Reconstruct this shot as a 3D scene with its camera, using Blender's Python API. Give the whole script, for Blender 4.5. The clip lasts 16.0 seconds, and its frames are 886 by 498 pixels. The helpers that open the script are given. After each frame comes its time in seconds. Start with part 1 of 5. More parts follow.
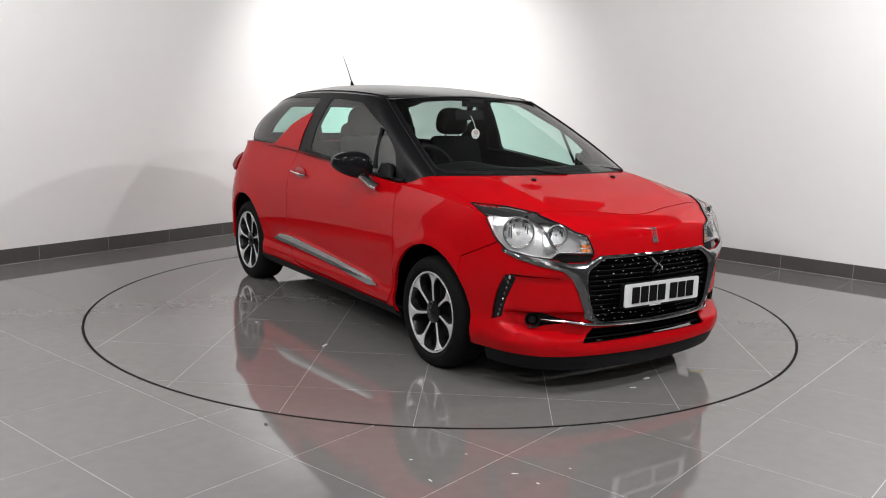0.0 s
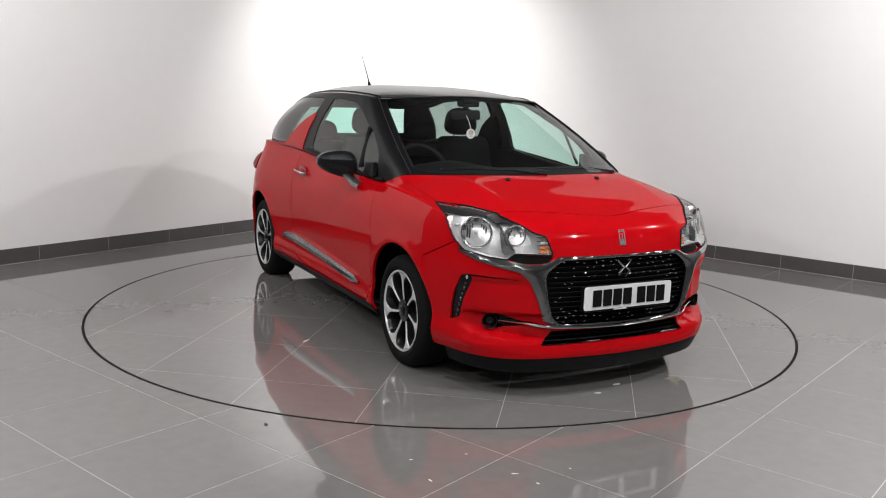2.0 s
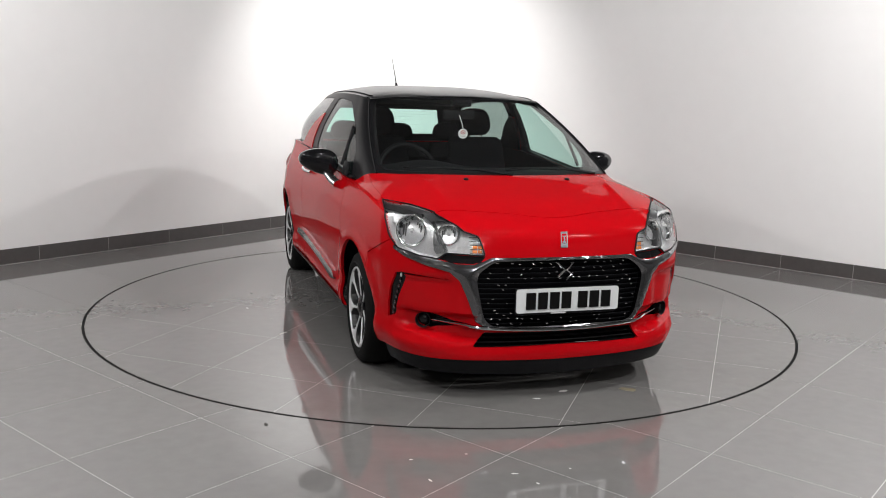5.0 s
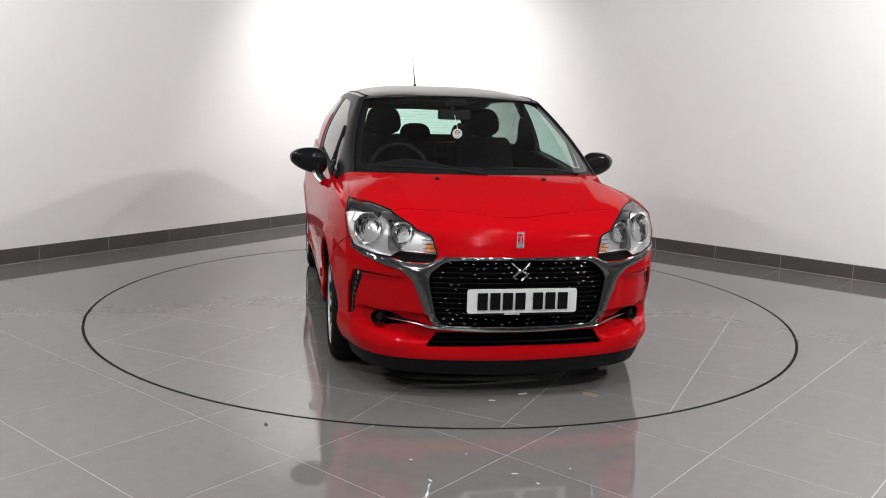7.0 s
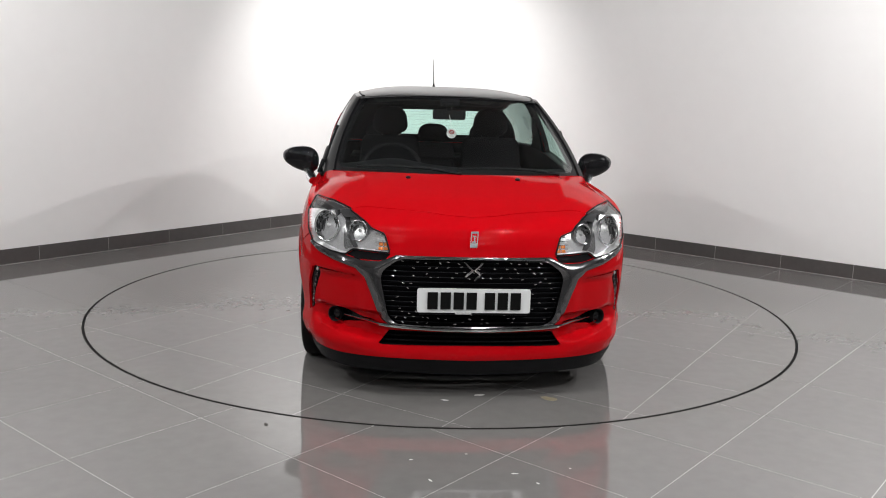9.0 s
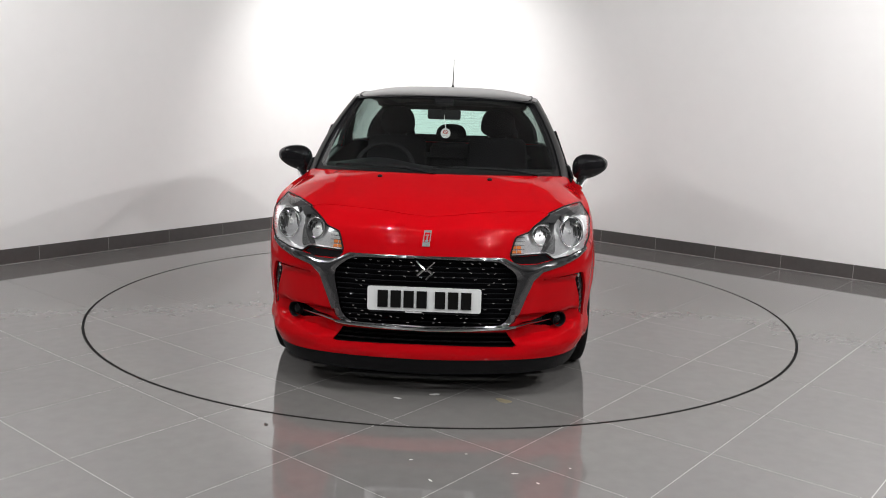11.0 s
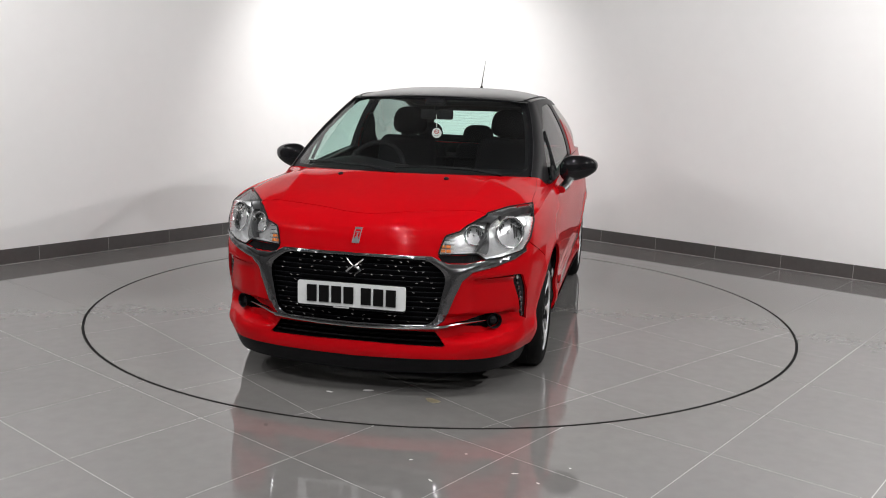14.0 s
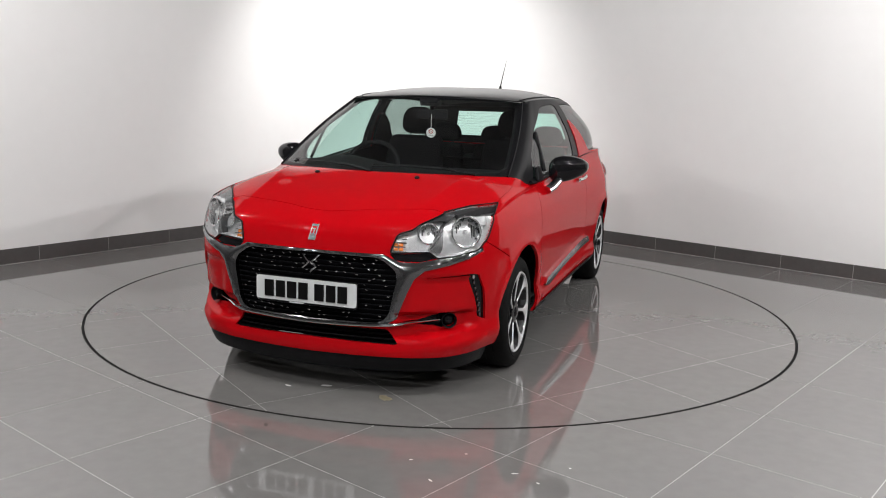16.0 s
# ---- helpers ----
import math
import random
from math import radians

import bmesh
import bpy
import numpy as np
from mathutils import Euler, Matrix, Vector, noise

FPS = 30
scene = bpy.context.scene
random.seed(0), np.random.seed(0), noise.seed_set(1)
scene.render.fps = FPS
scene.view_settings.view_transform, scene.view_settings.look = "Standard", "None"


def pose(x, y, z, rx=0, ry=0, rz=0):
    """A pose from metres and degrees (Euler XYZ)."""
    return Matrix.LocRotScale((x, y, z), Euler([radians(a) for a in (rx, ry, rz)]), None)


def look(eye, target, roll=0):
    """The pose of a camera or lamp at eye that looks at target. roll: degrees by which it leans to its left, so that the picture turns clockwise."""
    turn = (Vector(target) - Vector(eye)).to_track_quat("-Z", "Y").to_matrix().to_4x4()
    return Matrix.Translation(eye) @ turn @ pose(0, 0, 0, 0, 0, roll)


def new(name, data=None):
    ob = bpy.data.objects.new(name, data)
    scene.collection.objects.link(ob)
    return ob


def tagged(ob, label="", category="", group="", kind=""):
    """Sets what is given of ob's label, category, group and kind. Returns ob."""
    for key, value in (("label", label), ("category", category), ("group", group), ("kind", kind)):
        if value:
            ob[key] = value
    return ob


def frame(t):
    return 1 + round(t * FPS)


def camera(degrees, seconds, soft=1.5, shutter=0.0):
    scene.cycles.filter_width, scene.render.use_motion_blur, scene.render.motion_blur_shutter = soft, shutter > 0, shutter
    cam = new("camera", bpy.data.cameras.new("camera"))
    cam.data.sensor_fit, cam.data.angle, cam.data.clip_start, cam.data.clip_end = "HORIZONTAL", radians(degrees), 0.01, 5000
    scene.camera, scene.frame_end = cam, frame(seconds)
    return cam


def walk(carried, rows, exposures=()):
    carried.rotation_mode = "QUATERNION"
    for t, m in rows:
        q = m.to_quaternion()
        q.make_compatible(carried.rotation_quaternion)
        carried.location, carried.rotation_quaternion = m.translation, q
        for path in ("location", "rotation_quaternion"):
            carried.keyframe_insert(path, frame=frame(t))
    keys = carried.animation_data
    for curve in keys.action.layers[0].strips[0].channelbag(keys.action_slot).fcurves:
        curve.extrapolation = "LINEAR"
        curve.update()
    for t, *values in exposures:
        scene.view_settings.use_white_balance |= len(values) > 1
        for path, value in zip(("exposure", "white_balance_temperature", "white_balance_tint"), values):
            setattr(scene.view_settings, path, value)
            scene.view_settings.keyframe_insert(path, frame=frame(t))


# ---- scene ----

# ---------------- camera ----------------
cam = camera(54.36, 16.0, soft=1.0)
EYE = Vector((0.0, -5.805, 1.4025))
AIM = EYE + Vector((0.00055 * 0.985, 0.985, -0.1735))
walk(cam, [(0, look(EYE, AIM, 1.697)), (16, look(EYE, AIM, 1.697))])

# ---------------- world and lights ----------------
world = bpy.data.worlds.new("world")
scene.world = world
world.use_nodes = True
world.node_tree.nodes["Background"].inputs[0].default_value = (0.8, 0.85, 1.0, 1)
world.node_tree.nodes["Background"].inputs[1].default_value = 0.02
scene.view_settings.exposure = 0.24

ROOM_H = 3.3


def spot_lamp(eye, target, power, degrees):
    """The round flood under the ceiling that washes the corner."""
    data = bpy.data.lights.new("flood_lamp", "SPOT")
    data.energy, data.spot_size, data.spot_blend, data.shadow_soft_size, data.color = power, radians(degrees), 1.0, 0.15, (1, 0.99, 0.98)
    new("flood_lamp", data).matrix_world = look(eye, target)


# rows of small ceiling downlights, and a strong flood that washes the corner
def bulb_lamp(x, y, power):
    data = bpy.data.lights.new("downlight", "POINT")
    data.shadow_soft_size, data.energy, data.color = 0.035, power, (1, 0.99, 0.982)
    new("downlight", data).location = (x, y, ROOM_H - 0.12)


for lx, ly, power in ((-3.4, -3.6, 110), (-1.1, -5.0, 75), (1.1, -5.0, 75), (-0.8, -2.7, 70), (0.9, -2.7, 70), (3.4, -3.6, 175), (-3.6, -0.9, 115), (3.9, -0.9, 195), (-1.6, -7.2, 55), (1.6, -7.2, 55)):
    bulb_lamp(lx, ly, power)
spot_lamp((-0.45, 1.85, 3.14), (-0.60, 4.4, 0.35), 255, 114)

# ---------------- materials ----------------


def mat(name, base, rough=0.5, metal=0.0, coat=0.0, spec=0.5, grain=0.0, scale=30.0, bump=0.0, tint=None, ior=1.5):
    """A principled material with mottling at two scales and fine relief."""
    m = bpy.data.materials.new(name)
    m.use_nodes = True
    t = m.node_tree
    b = t.nodes["Principled BSDF"]
    b.inputs["Base Color"].default_value = (*base, 1)
    b.inputs["Roughness"].default_value = rough
    b.inputs["Metallic"].default_value = metal
    b.inputs["Coat Weight"].default_value = coat
    b.inputs["Coat Roughness"].default_value = 0.004
    b.inputs["Coat IOR"].default_value = 1.42
    b.inputs["IOR"].default_value = ior
    b.inputs["Specular IOR Level"].default_value = spec
    if grain or bump:
        co = t.nodes.new("ShaderNodeTexCoord")
        n1 = t.nodes.new("ShaderNodeTexNoise")
        n1.inputs["Scale"].default_value, n1.inputs["Detail"].default_value = scale, 6
        n2 = t.nodes.new("ShaderNodeTexNoise")
        n2.inputs["Scale"].default_value, n2.inputs["Detail"].default_value = scale * 0.06, 3
        for n in (n1, n2):
            t.links.new(co.outputs["Object"], n.inputs["Vector"])
        if grain:
            add = t.nodes.new("ShaderNodeMath")
            add.operation = "ADD"
            t.links.new(n1.outputs["Fac"], add.inputs[0])
            t.links.new(n2.outputs["Fac"], add.inputs[1])
            ramp = t.nodes.new("ShaderNodeMapRange")
            ramp.inputs[1].default_value, ramp.inputs[2].default_value = 0.6, 1.4
            t.links.new(add.outputs[0], ramp.inputs[0])
            mix = t.nodes.new("ShaderNodeMix")
            mix.data_type = "RGBA"
            lo = [c * (1 - grain) for c in base]
            hi = [min(1, c * (1 + grain)) for c in (tint or base)]
            mix.inputs[6].default_value, mix.inputs[7].default_value = (*lo, 1), (*hi, 1)
            t.links.new(ramp.outputs[0], mix.inputs[0])
            t.links.new(mix.outputs[2], b.inputs["Base Color"])
        if bump:
            bp = t.nodes.new("ShaderNodeBump")
            bp.inputs["Strength"].default_value, bp.inputs["Distance"].default_value = bump, 0.002
            t.links.new(n1.outputs["Fac"], bp.inputs["Height"])
            t.links.new(bp.outputs[0], b.inputs["Normal"])
    return m


def pane_material(name, tint, gloss_ior=1.5, rough=0.01):
    """Thin glass: a tinted clear sheet with mirror gloss."""
    m = bpy.data.materials.new(name)
    m.use_nodes = True
    t = m.node_tree
    t.nodes.remove(t.nodes["Principled BSDF"])
    out = t.nodes["Material Output"]
    clear = t.nodes.new("ShaderNodeBsdfTransparent")
    clear.inputs[0].default_value = (*tint, 1)
    gloss = t.nodes.new("ShaderNodeBsdfGlossy")
    gloss.inputs["Roughness"].default_value = rough
    lw = t.nodes.new("ShaderNodeLayerWeight")
    lw.inputs[0].default_value = 0.5
    power = t.nodes.new("ShaderNodeMath")
    power.operation = "POWER"
    power.inputs[1].default_value = 4.0
    t.links.new(lw.outputs["Facing"], power.inputs[0])
    fres = t.nodes.new("ShaderNodeMapRange")
    fres.inputs[3].default_value, fres.inputs[4].default_value = ((gloss_ior - 1) / (gloss_ior + 1)) ** 2 * 1.9, 0.9
    t.links.new(power.outputs[0], fres.inputs[0])
    mix = t.nodes.new("ShaderNodeMixShader")
    t.links.new(fres.outputs[0], mix.inputs[0])
    t.links.new(clear.outputs[0], mix.inputs[1])
    t.links.new(gloss.outputs[0], mix.inputs[2])
    t.links.new(mix.outputs[0], out.inputs[0])
    return m


RED = mat("red_paint", (0.43, 0.002, 0.005), 0.5, 0.0, 0.6, spec=0.0, grain=0.05, scale=400)
BLACK = mat("black_gloss", (0.006, 0.006, 0.007), 0.12, 0.0, 0.75, spec=0.1)
TRIM = mat("black_plastic", (0.006, 0.006, 0.007), 0.5, spec=0.12, grain=0.25, scale=300, bump=0.3)
RUBBER = mat("tyre_rubber", (0.006, 0.006, 0.006), 0.75, spec=0.1, grain=0.3, scale=60, bump=0.4)
CHROME = mat("chrome", (0.62, 0.62, 0.63), 0.08, 1.0)
BRIGHT = mat("polished_trim", (0.82, 0.82, 0.83), 0.14, 1.0)
SATIN = mat("dark_chrome", (0.26, 0.26, 0.27), 0.12, 1.0)
ALLOY = mat("machined_alloy", (0.70, 0.70, 0.71), 0.38, 0.45, grain=0.06, scale=200)
GLASS = pane_material("window_glass", (0.72, 1.0, 0.92))
SMOKED = pane_material("smoked_glass", (0.42, 0.52, 0.49))
SCREEN = pane_material("windscreen_glass", (0.92, 1.0, 0.97), 1.6)
LENS = pane_material("clear_lens", (0.97, 0.98, 0.98), 1.45)
CLOTH = mat("dark_cloth", (0.007, 0.007, 0.008), 0.95, spec=0.08, grain=0.3, scale=160, bump=0.5)
DASH = mat("dash_plastic", (0.007, 0.007, 0.008), 0.6, spec=0.12, grain=0.2, scale=200, bump=0.3)
WHITE_WALL = mat("white_paint", (0.80, 0.795, 0.79), 0.7, grain=0.015, scale=8, bump=0.08)
# Unseen hall surfaces, kept dark so the car's paint reflects little white.
UNSEEN_GREY = mat("grey_paint", (0.10, 0.10, 0.10), 0.8, grain=0.03, scale=8, bump=0.08)
TILE = mat("polished_grey_tile", (0.172, 0.166, 0.162), 0.045, grain=0.09, scale=14, ior=1.95)
SKIRT = mat("dark_grey_tile", (0.085, 0.08, 0.078), 0.3, grain=0.15, scale=20)
GROUT = mat("pale_grout", (0.5, 0.49, 0.48), 0.22, grain=0.1, scale=80, ior=1.7)
GAP = mat("black_gap_seal", (0.006, 0.006, 0.006), 0.7, spec=0.1, grain=0.3, scale=50)
WHITE = mat("white_plastic", (0.75, 0.76, 0.76), 0.35, grain=0.02, scale=100)

# ---------------- helpers ----------------


def part(name, bm, material, parent=None, label="", smooth=True):
    me = bpy.data.meshes.new(name)
    bm.normal_update()
    bm.to_mesh(me)
    bm.free()
    for m in material if isinstance(material, (list, tuple)) else [material]:
        me.materials.append(m)
    if smooth:
        me.shade_smooth()
        me.set_sharp_from_angle(angle=radians(38))
    ob = new(name, me)
    if parent is not None:
        ob.parent = parent
    if label:
        ob["label"] = label
    return ob


def box(bm, x0, y0, z0, x1, y1, z1, bevel=0.0, m=None):
    """A box with rounded edges, added to bm."""
    made = bmesh.ops.create_cube(bm, size=1)["verts"]
    for v in made:
        v.co = Vector(((x0 + x1) / 2 + v.co.x * (x1 - x0), (y0 + y1) / 2 + v.co.y * (y1 - y0), (z0 + z1) / 2 + v.co.z * (z1 - z0)))
    if bevel:
        es = list({e for v in made for e in v.link_edges})
        got = bmesh.ops.bevel(bm, geom=es, offset=bevel, segments=2, affect="EDGES", profile=0.5)
        made = list({v for f in got["faces"] for v in f.verts} | {v for v in made if v.is_valid})
    if m is not None:
        for v in made:
            v.co = m @ v.co
    return made


def hermite(pts, t):
    """A smooth curve through rows of numbers at even steps; t from 0 to len - 1."""
    n = len(pts)
    i = min(max(int(t), 0), n - 2)
    f = t - i
    p = [np.array(pts[min(max(k, 0), n - 1)], float) for k in (i - 1, i, i + 1, i + 2)]
    a, b = (p[2] - p[0]) / 2, (p[3] - p[1]) / 2
    return (2 * f**3 - 3 * f**2 + 1) * p[1] + (f**3 - 2 * f**2 + f) * a + (-2 * f**3 + 3 * f**2) * p[2] + (f**3 - f**2) * b


def curve(keys, x):
    """A smooth monotone-looking value at x through (x, value) keys."""
    if x <= keys[0][0]:
        return keys[0][1]
    if x >= keys[-1][0]:
        return keys[-1][1]
    for i in range(len(keys) - 1):
        if x <= keys[i + 1][0]:
            break
    x0, y0 = keys[i]
    x1, y1 = keys[i + 1]
    h = x1 - x0
    d = (y1 - y0) / h

    def slope(k):
        if k == 0 or k == len(keys) - 1:
            return d
        a = (keys[k][1] - keys[k - 1][1]) / (keys[k][0] - keys[k - 1][0])
        b = (keys[k + 1][1] - keys[k][1]) / (keys[k + 1][0] - keys[k][0])
        return 0 if a * b <= 0 else 2 * a * b / (a + b)

    m0, m1 = slope(i), slope(i + 1)
    f = (x - x0) / h
    return (2 * f**3 - 3 * f**2 + 1) * y0 + (f**3 - 2 * f**2 + f) * h * m0 + (-2 * f**3 + 3 * f**2) * y1 + (f**3 - f**2) * h * m1


def inside(poly, x, y):
    hit = False
    j = len(poly) - 1
    for i in range(len(poly)):
        (xi, yi), (xj, yj) = poly[i], poly[j]
        if (yi > y) != (yj > y) and x < (xj - xi) * (y - yi) / (yj - yi) + xi:
            hit = not hit
        j = i
    return hit


def score(bm, poly):
    """Cuts the flat sheet bm (in x and y) along the closed polygon."""
    n = len(poly)
    x0, x1 = min(p[0] for p in poly), max(p[0] for p in poly)
    y0, y1 = min(p[1] for p in poly), max(p[1] for p in poly)
    near = {f for f in bm.faces if max(v.co.x for v in f.verts) >= x0 and min(v.co.x for v in f.verts) <= x1 and max(v.co.y for v in f.verts) >= y0 and min(v.co.y for v in f.verts) <= y1}
    for i in range(n):
        (ax, ay), (bx, by) = poly[i], poly[(i + 1) % n]
        if math.hypot(bx - ax, by - ay) < 1e-6:
            continue
        lo_x, hi_x, lo_y, hi_y = min(ax, bx) - 1e-5, max(ax, bx) + 1e-5, min(ay, by) - 1e-5, max(ay, by) + 1e-5
        faces = []
        for f in near:
            xs = [v.co.x for v in f.verts]
            ys = [v.co.y for v in f.verts]
            if max(xs) >= lo_x and min(xs) <= hi_x and max(ys) >= lo_y and min(ys) <= hi_y:
                faces.append(f)
        if not faces:
            continue
        geom = list({v for f in faces for v in f.verts}) + list({e for f in faces for e in f.edges}) + faces
        got = bmesh.ops.bisect_plane(bm, geom=geom, dist=1e-6, plane_co=(ax, ay, 0), plane_no=(by - ay, ax - bx, 0))
        near = {f for f in near if f.is_valid}
        for g in got["geom"]:
            if isinstance(g, bmesh.types.BMFace):
                near.add(g)
        for g in got["geom_cut"]:
            near.update(g.link_faces)


def take(bm, poly):
    """Cuts the polygon out of the flat sheet and returns it as a sheet of its own."""
    score(bm, poly)
    got = []
    for f in bm.faces:
        c = f.calc_center_median()
        if inside(poly, c.x, c.y):
            got.append(f)
    out = bmesh.new()
    seen = {}
    for f in got:
        vs = []
        for v in f.verts:
            if v not in seen:
                seen[v] = out.verts.new(v.co)
            vs.append(seen[v])
        out.faces.new(vs)
    bmesh.ops.delete(bm, geom=got, context="FACES")
    return out


def sheet(x0, x1, nx, y0, y1, ny):
    bm = bmesh.new()
    g = [[bm.verts.new((x0 + (x1 - x0) * i / nx, y0 + (y1 - y0) * j / ny, 0)) for j in range(ny + 1)] for i in range(nx + 1)]
    for i in range(nx):
        for j in range(ny):
            bm.faces.new((g[i][j], g[i + 1][j], g[i + 1][j + 1], g[i][j + 1]))
    return bm


def grow(poly, d):
    """The polygon moved outwards by d (inwards where negative)."""
    n = len(poly)
    area = sum(poly[i][0] * poly[(i + 1) % n][1] - poly[(i + 1) % n][0] * poly[i][1] for i in range(n))
    sign = 1 if area > 0 else -1
    out = []
    for i in range(n):
        p, q, r = Vector(poly[i - 1]), Vector(poly[i]), Vector(poly[(i + 1) % n])
        a, b = (q - p).normalized(), (r - q).normalized()
        na, nb = Vector((a.y, -a.x)) * sign, Vector((b.y, -b.x)) * sign
        k = na + nb
        k = k / max(k.dot(k) / 2, 0.35)
        out.append((q.x + k.x * d, q.y + k.y * d))
    return out


def rounded(poly, r, steps=4):
    """The polygon with its corners rounded off."""
    n = len(poly)
    out = []
    for i in range(n):
        p, q, s = Vector(poly[i - 1]), Vector(poly[i]), Vector(poly[(i + 1) % n])
        a = q + (p - q).normalized() * min(r, (p - q).length * 0.45)
        b = q + (s - q).normalized() * min(r, (s - q).length * 0.45)
        for k in range(steps + 1):
            f = k / steps
            w = a * (1 - f) ** 2 + q * 2 * f * (1 - f) + b * f**2
            out.append((w.x, w.y))
    return out


def tube(bm, pts, r, n=8, closed=False, flat=1.0):
    """A round bar along pts."""
    pts = [Vector(p) for p in pts]
    rings = []
    m = len(pts)
    side = None
    for i, p in enumerate(pts):
        d = pts[(i + 1) % m if closed else min(i + 1, m - 1)] - pts[(i - 1) % m if closed else max(i - 1, 0)]
        d.normalize()
        if side is None:
            side = d.cross(Vector((0, 0, 1)))
            if side.length < 1e-3:
                side = d.cross(Vector((0, 1, 0)))
        side = (side - d * side.dot(d)).normalized()
        up = side.cross(d)
        rr = r[i] if isinstance(r, (list, tuple)) else r
        rings.append([bm.verts.new(p + side * (math.cos(2 * math.pi * k / n) * rr) + up * (math.sin(2 * math.pi * k / n) * rr * flat)) for k in range(n)])
    for i in range(m if closed else m - 1):
        a, b = rings[i], rings[(i + 1) % m]
        for k in range(n):
            bm.faces.new((a[k], a[(k + 1) % n], b[(k + 1) % n], b[k]))
    if not closed:
        bm.faces.new(rings[0][::-1])
        bm.faces.new(rings[-1])


def spin(bm, prof, n=48, axis="x"):
    """A turned form: rows of (along the axis, radius)."""
    rings = []
    for a, r in prof:
        rings.append([bm.verts.new((a, r * math.cos(2 * math.pi * k / n), r * math.sin(2 * math.pi * k / n)) if axis == "x" else (r * math.cos(2 * math.pi * k / n), r * math.sin(2 * math.pi * k / n), a)) for k in range(n)])
    for a, b in zip(rings, rings[1:]):
        for k in range(n):
            bm.faces.new((a[k], a[(k + 1) % n], b[(k + 1) % n], b[k]))
    return rings


def mirror_bm(bm):
    """A mirrored copy in x."""
    out = bm.copy()
    for v in out.verts:
        v.co.x = -v.co.x
    bmesh.ops.reverse_faces(out, faces=out.faces)
    return out


def join_bm(a, b, weld=0.0):
    """Adds b to a and frees b."""
    seen = {v: a.verts.new(v.co) for v in b.verts}
    for f in b.faces:
        try:
            a.faces.new([seen[v] for v in f.verts]).material_index = f.material_index
        except ValueError:
            pass
    b.free()
    if weld:
        bmesh.ops.remove_doubles(a, verts=a.verts, dist=weld)
    return a


# ---------------- the room ----------------
PHI = radians(50.3)
UU, VV = Vector((math.cos(PHI), math.sin(PHI), 0)), Vector((-math.sin(PHI), math.cos(PHI), 0))
TABLE_R = 2.284
CORNER = Vector((-0.582, 4.715, 0))
LDIR = Vector((-0.596, -0.803, 0))
RDIR = Vector((0.762, -0.648, 0)).normalized()


def wall(name, a, b, h, material, inward, thick=0.15, label="white painted plain wall"):
    """An upright wall whose inner face runs from a to b."""
    bm = bmesh.new()
    out = inward * -thick
    n = 16
    low, high = [], []
    for i in range(n + 1):
        p = a.lerp(b, i / n)
        low.append(bm.verts.new(p))
        high.append(bm.verts.new(p + Vector((0, 0, h))))
    back = [bm.verts.new(q) for q in (a + out, b + out, b + out + Vector((0, 0, h)), a + out + Vector((0, 0, h)))]
    for i in range(n):
        bm.faces.new((low[i], low[i + 1], high[i + 1], high[i]))
    bm.faces.new(back)
    bm.faces.new([*high, back[2], back[3]])
    bm.faces.new([*low, back[1], back[0]])
    bm.faces.new((low[0], high[0], back[3], back[0]))
    bm.faces.new((low[-1], high[-1], back[2], back[1]))
    bmesh.ops.recalc_face_normals(bm, faces=bm.faces)
    return tagged(part(name, bm, material, smooth=False), label, "wall", kind="structure")


LN, RN = Vector((-LDIR.y, LDIR.x, 0)), Vector((RDIR.y, -RDIR.x, 0))
LN = LN if LN.dot(-CORNER) > 0 else -LN
RN = RN if RN.dot(-CORNER) > 0 else -RN
L_END, R_END = CORNER + LDIR * 10.5, CORNER + RDIR * 10.5
TURN_R = 1.1
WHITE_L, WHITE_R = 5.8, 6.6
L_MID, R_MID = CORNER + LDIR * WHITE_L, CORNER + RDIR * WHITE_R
wall("wall_west", CORNER + LDIR * TURN_R, L_MID, ROOM_H, WHITE_WALL, LN)
wall("wall_east", CORNER + RDIR * TURN_R, R_MID, ROOM_H, WHITE_WALL, RN)
# Unseen grey stretches added past the white walls to darken reflections in the paint.
wall("wall_west_end", L_MID, L_END, ROOM_H, UNSEEN_GREY, LN, label="unseen grey wall that darkens reflections")
wall("wall_east_end", R_MID, R_END, ROOM_H, UNSEEN_GREY, RN, label="unseen grey wall that darkens reflections")
wall("wall_south_west", L_END, Vector((-3.0, -9.6, 0)), ROOM_H, UNSEEN_GREY, Vector((0.7, 0.7, 0)).normalized(), label="unseen grey wall that darkens reflections")
wall("wall_south", Vector((-3.0, -9.6, 0)), Vector((4.0, -9.6, 0)), ROOM_H, UNSEEN_GREY, Vector((0, 1, 0)), label="unseen grey wall that darkens reflections")
wall("wall_south_east", Vector((4.0, -9.6, 0)), R_END, ROOM_H, UNSEEN_GREY, Vector((-0.7, 0.7, 0)).normalized(), label="unseen grey wall that darkens reflections")


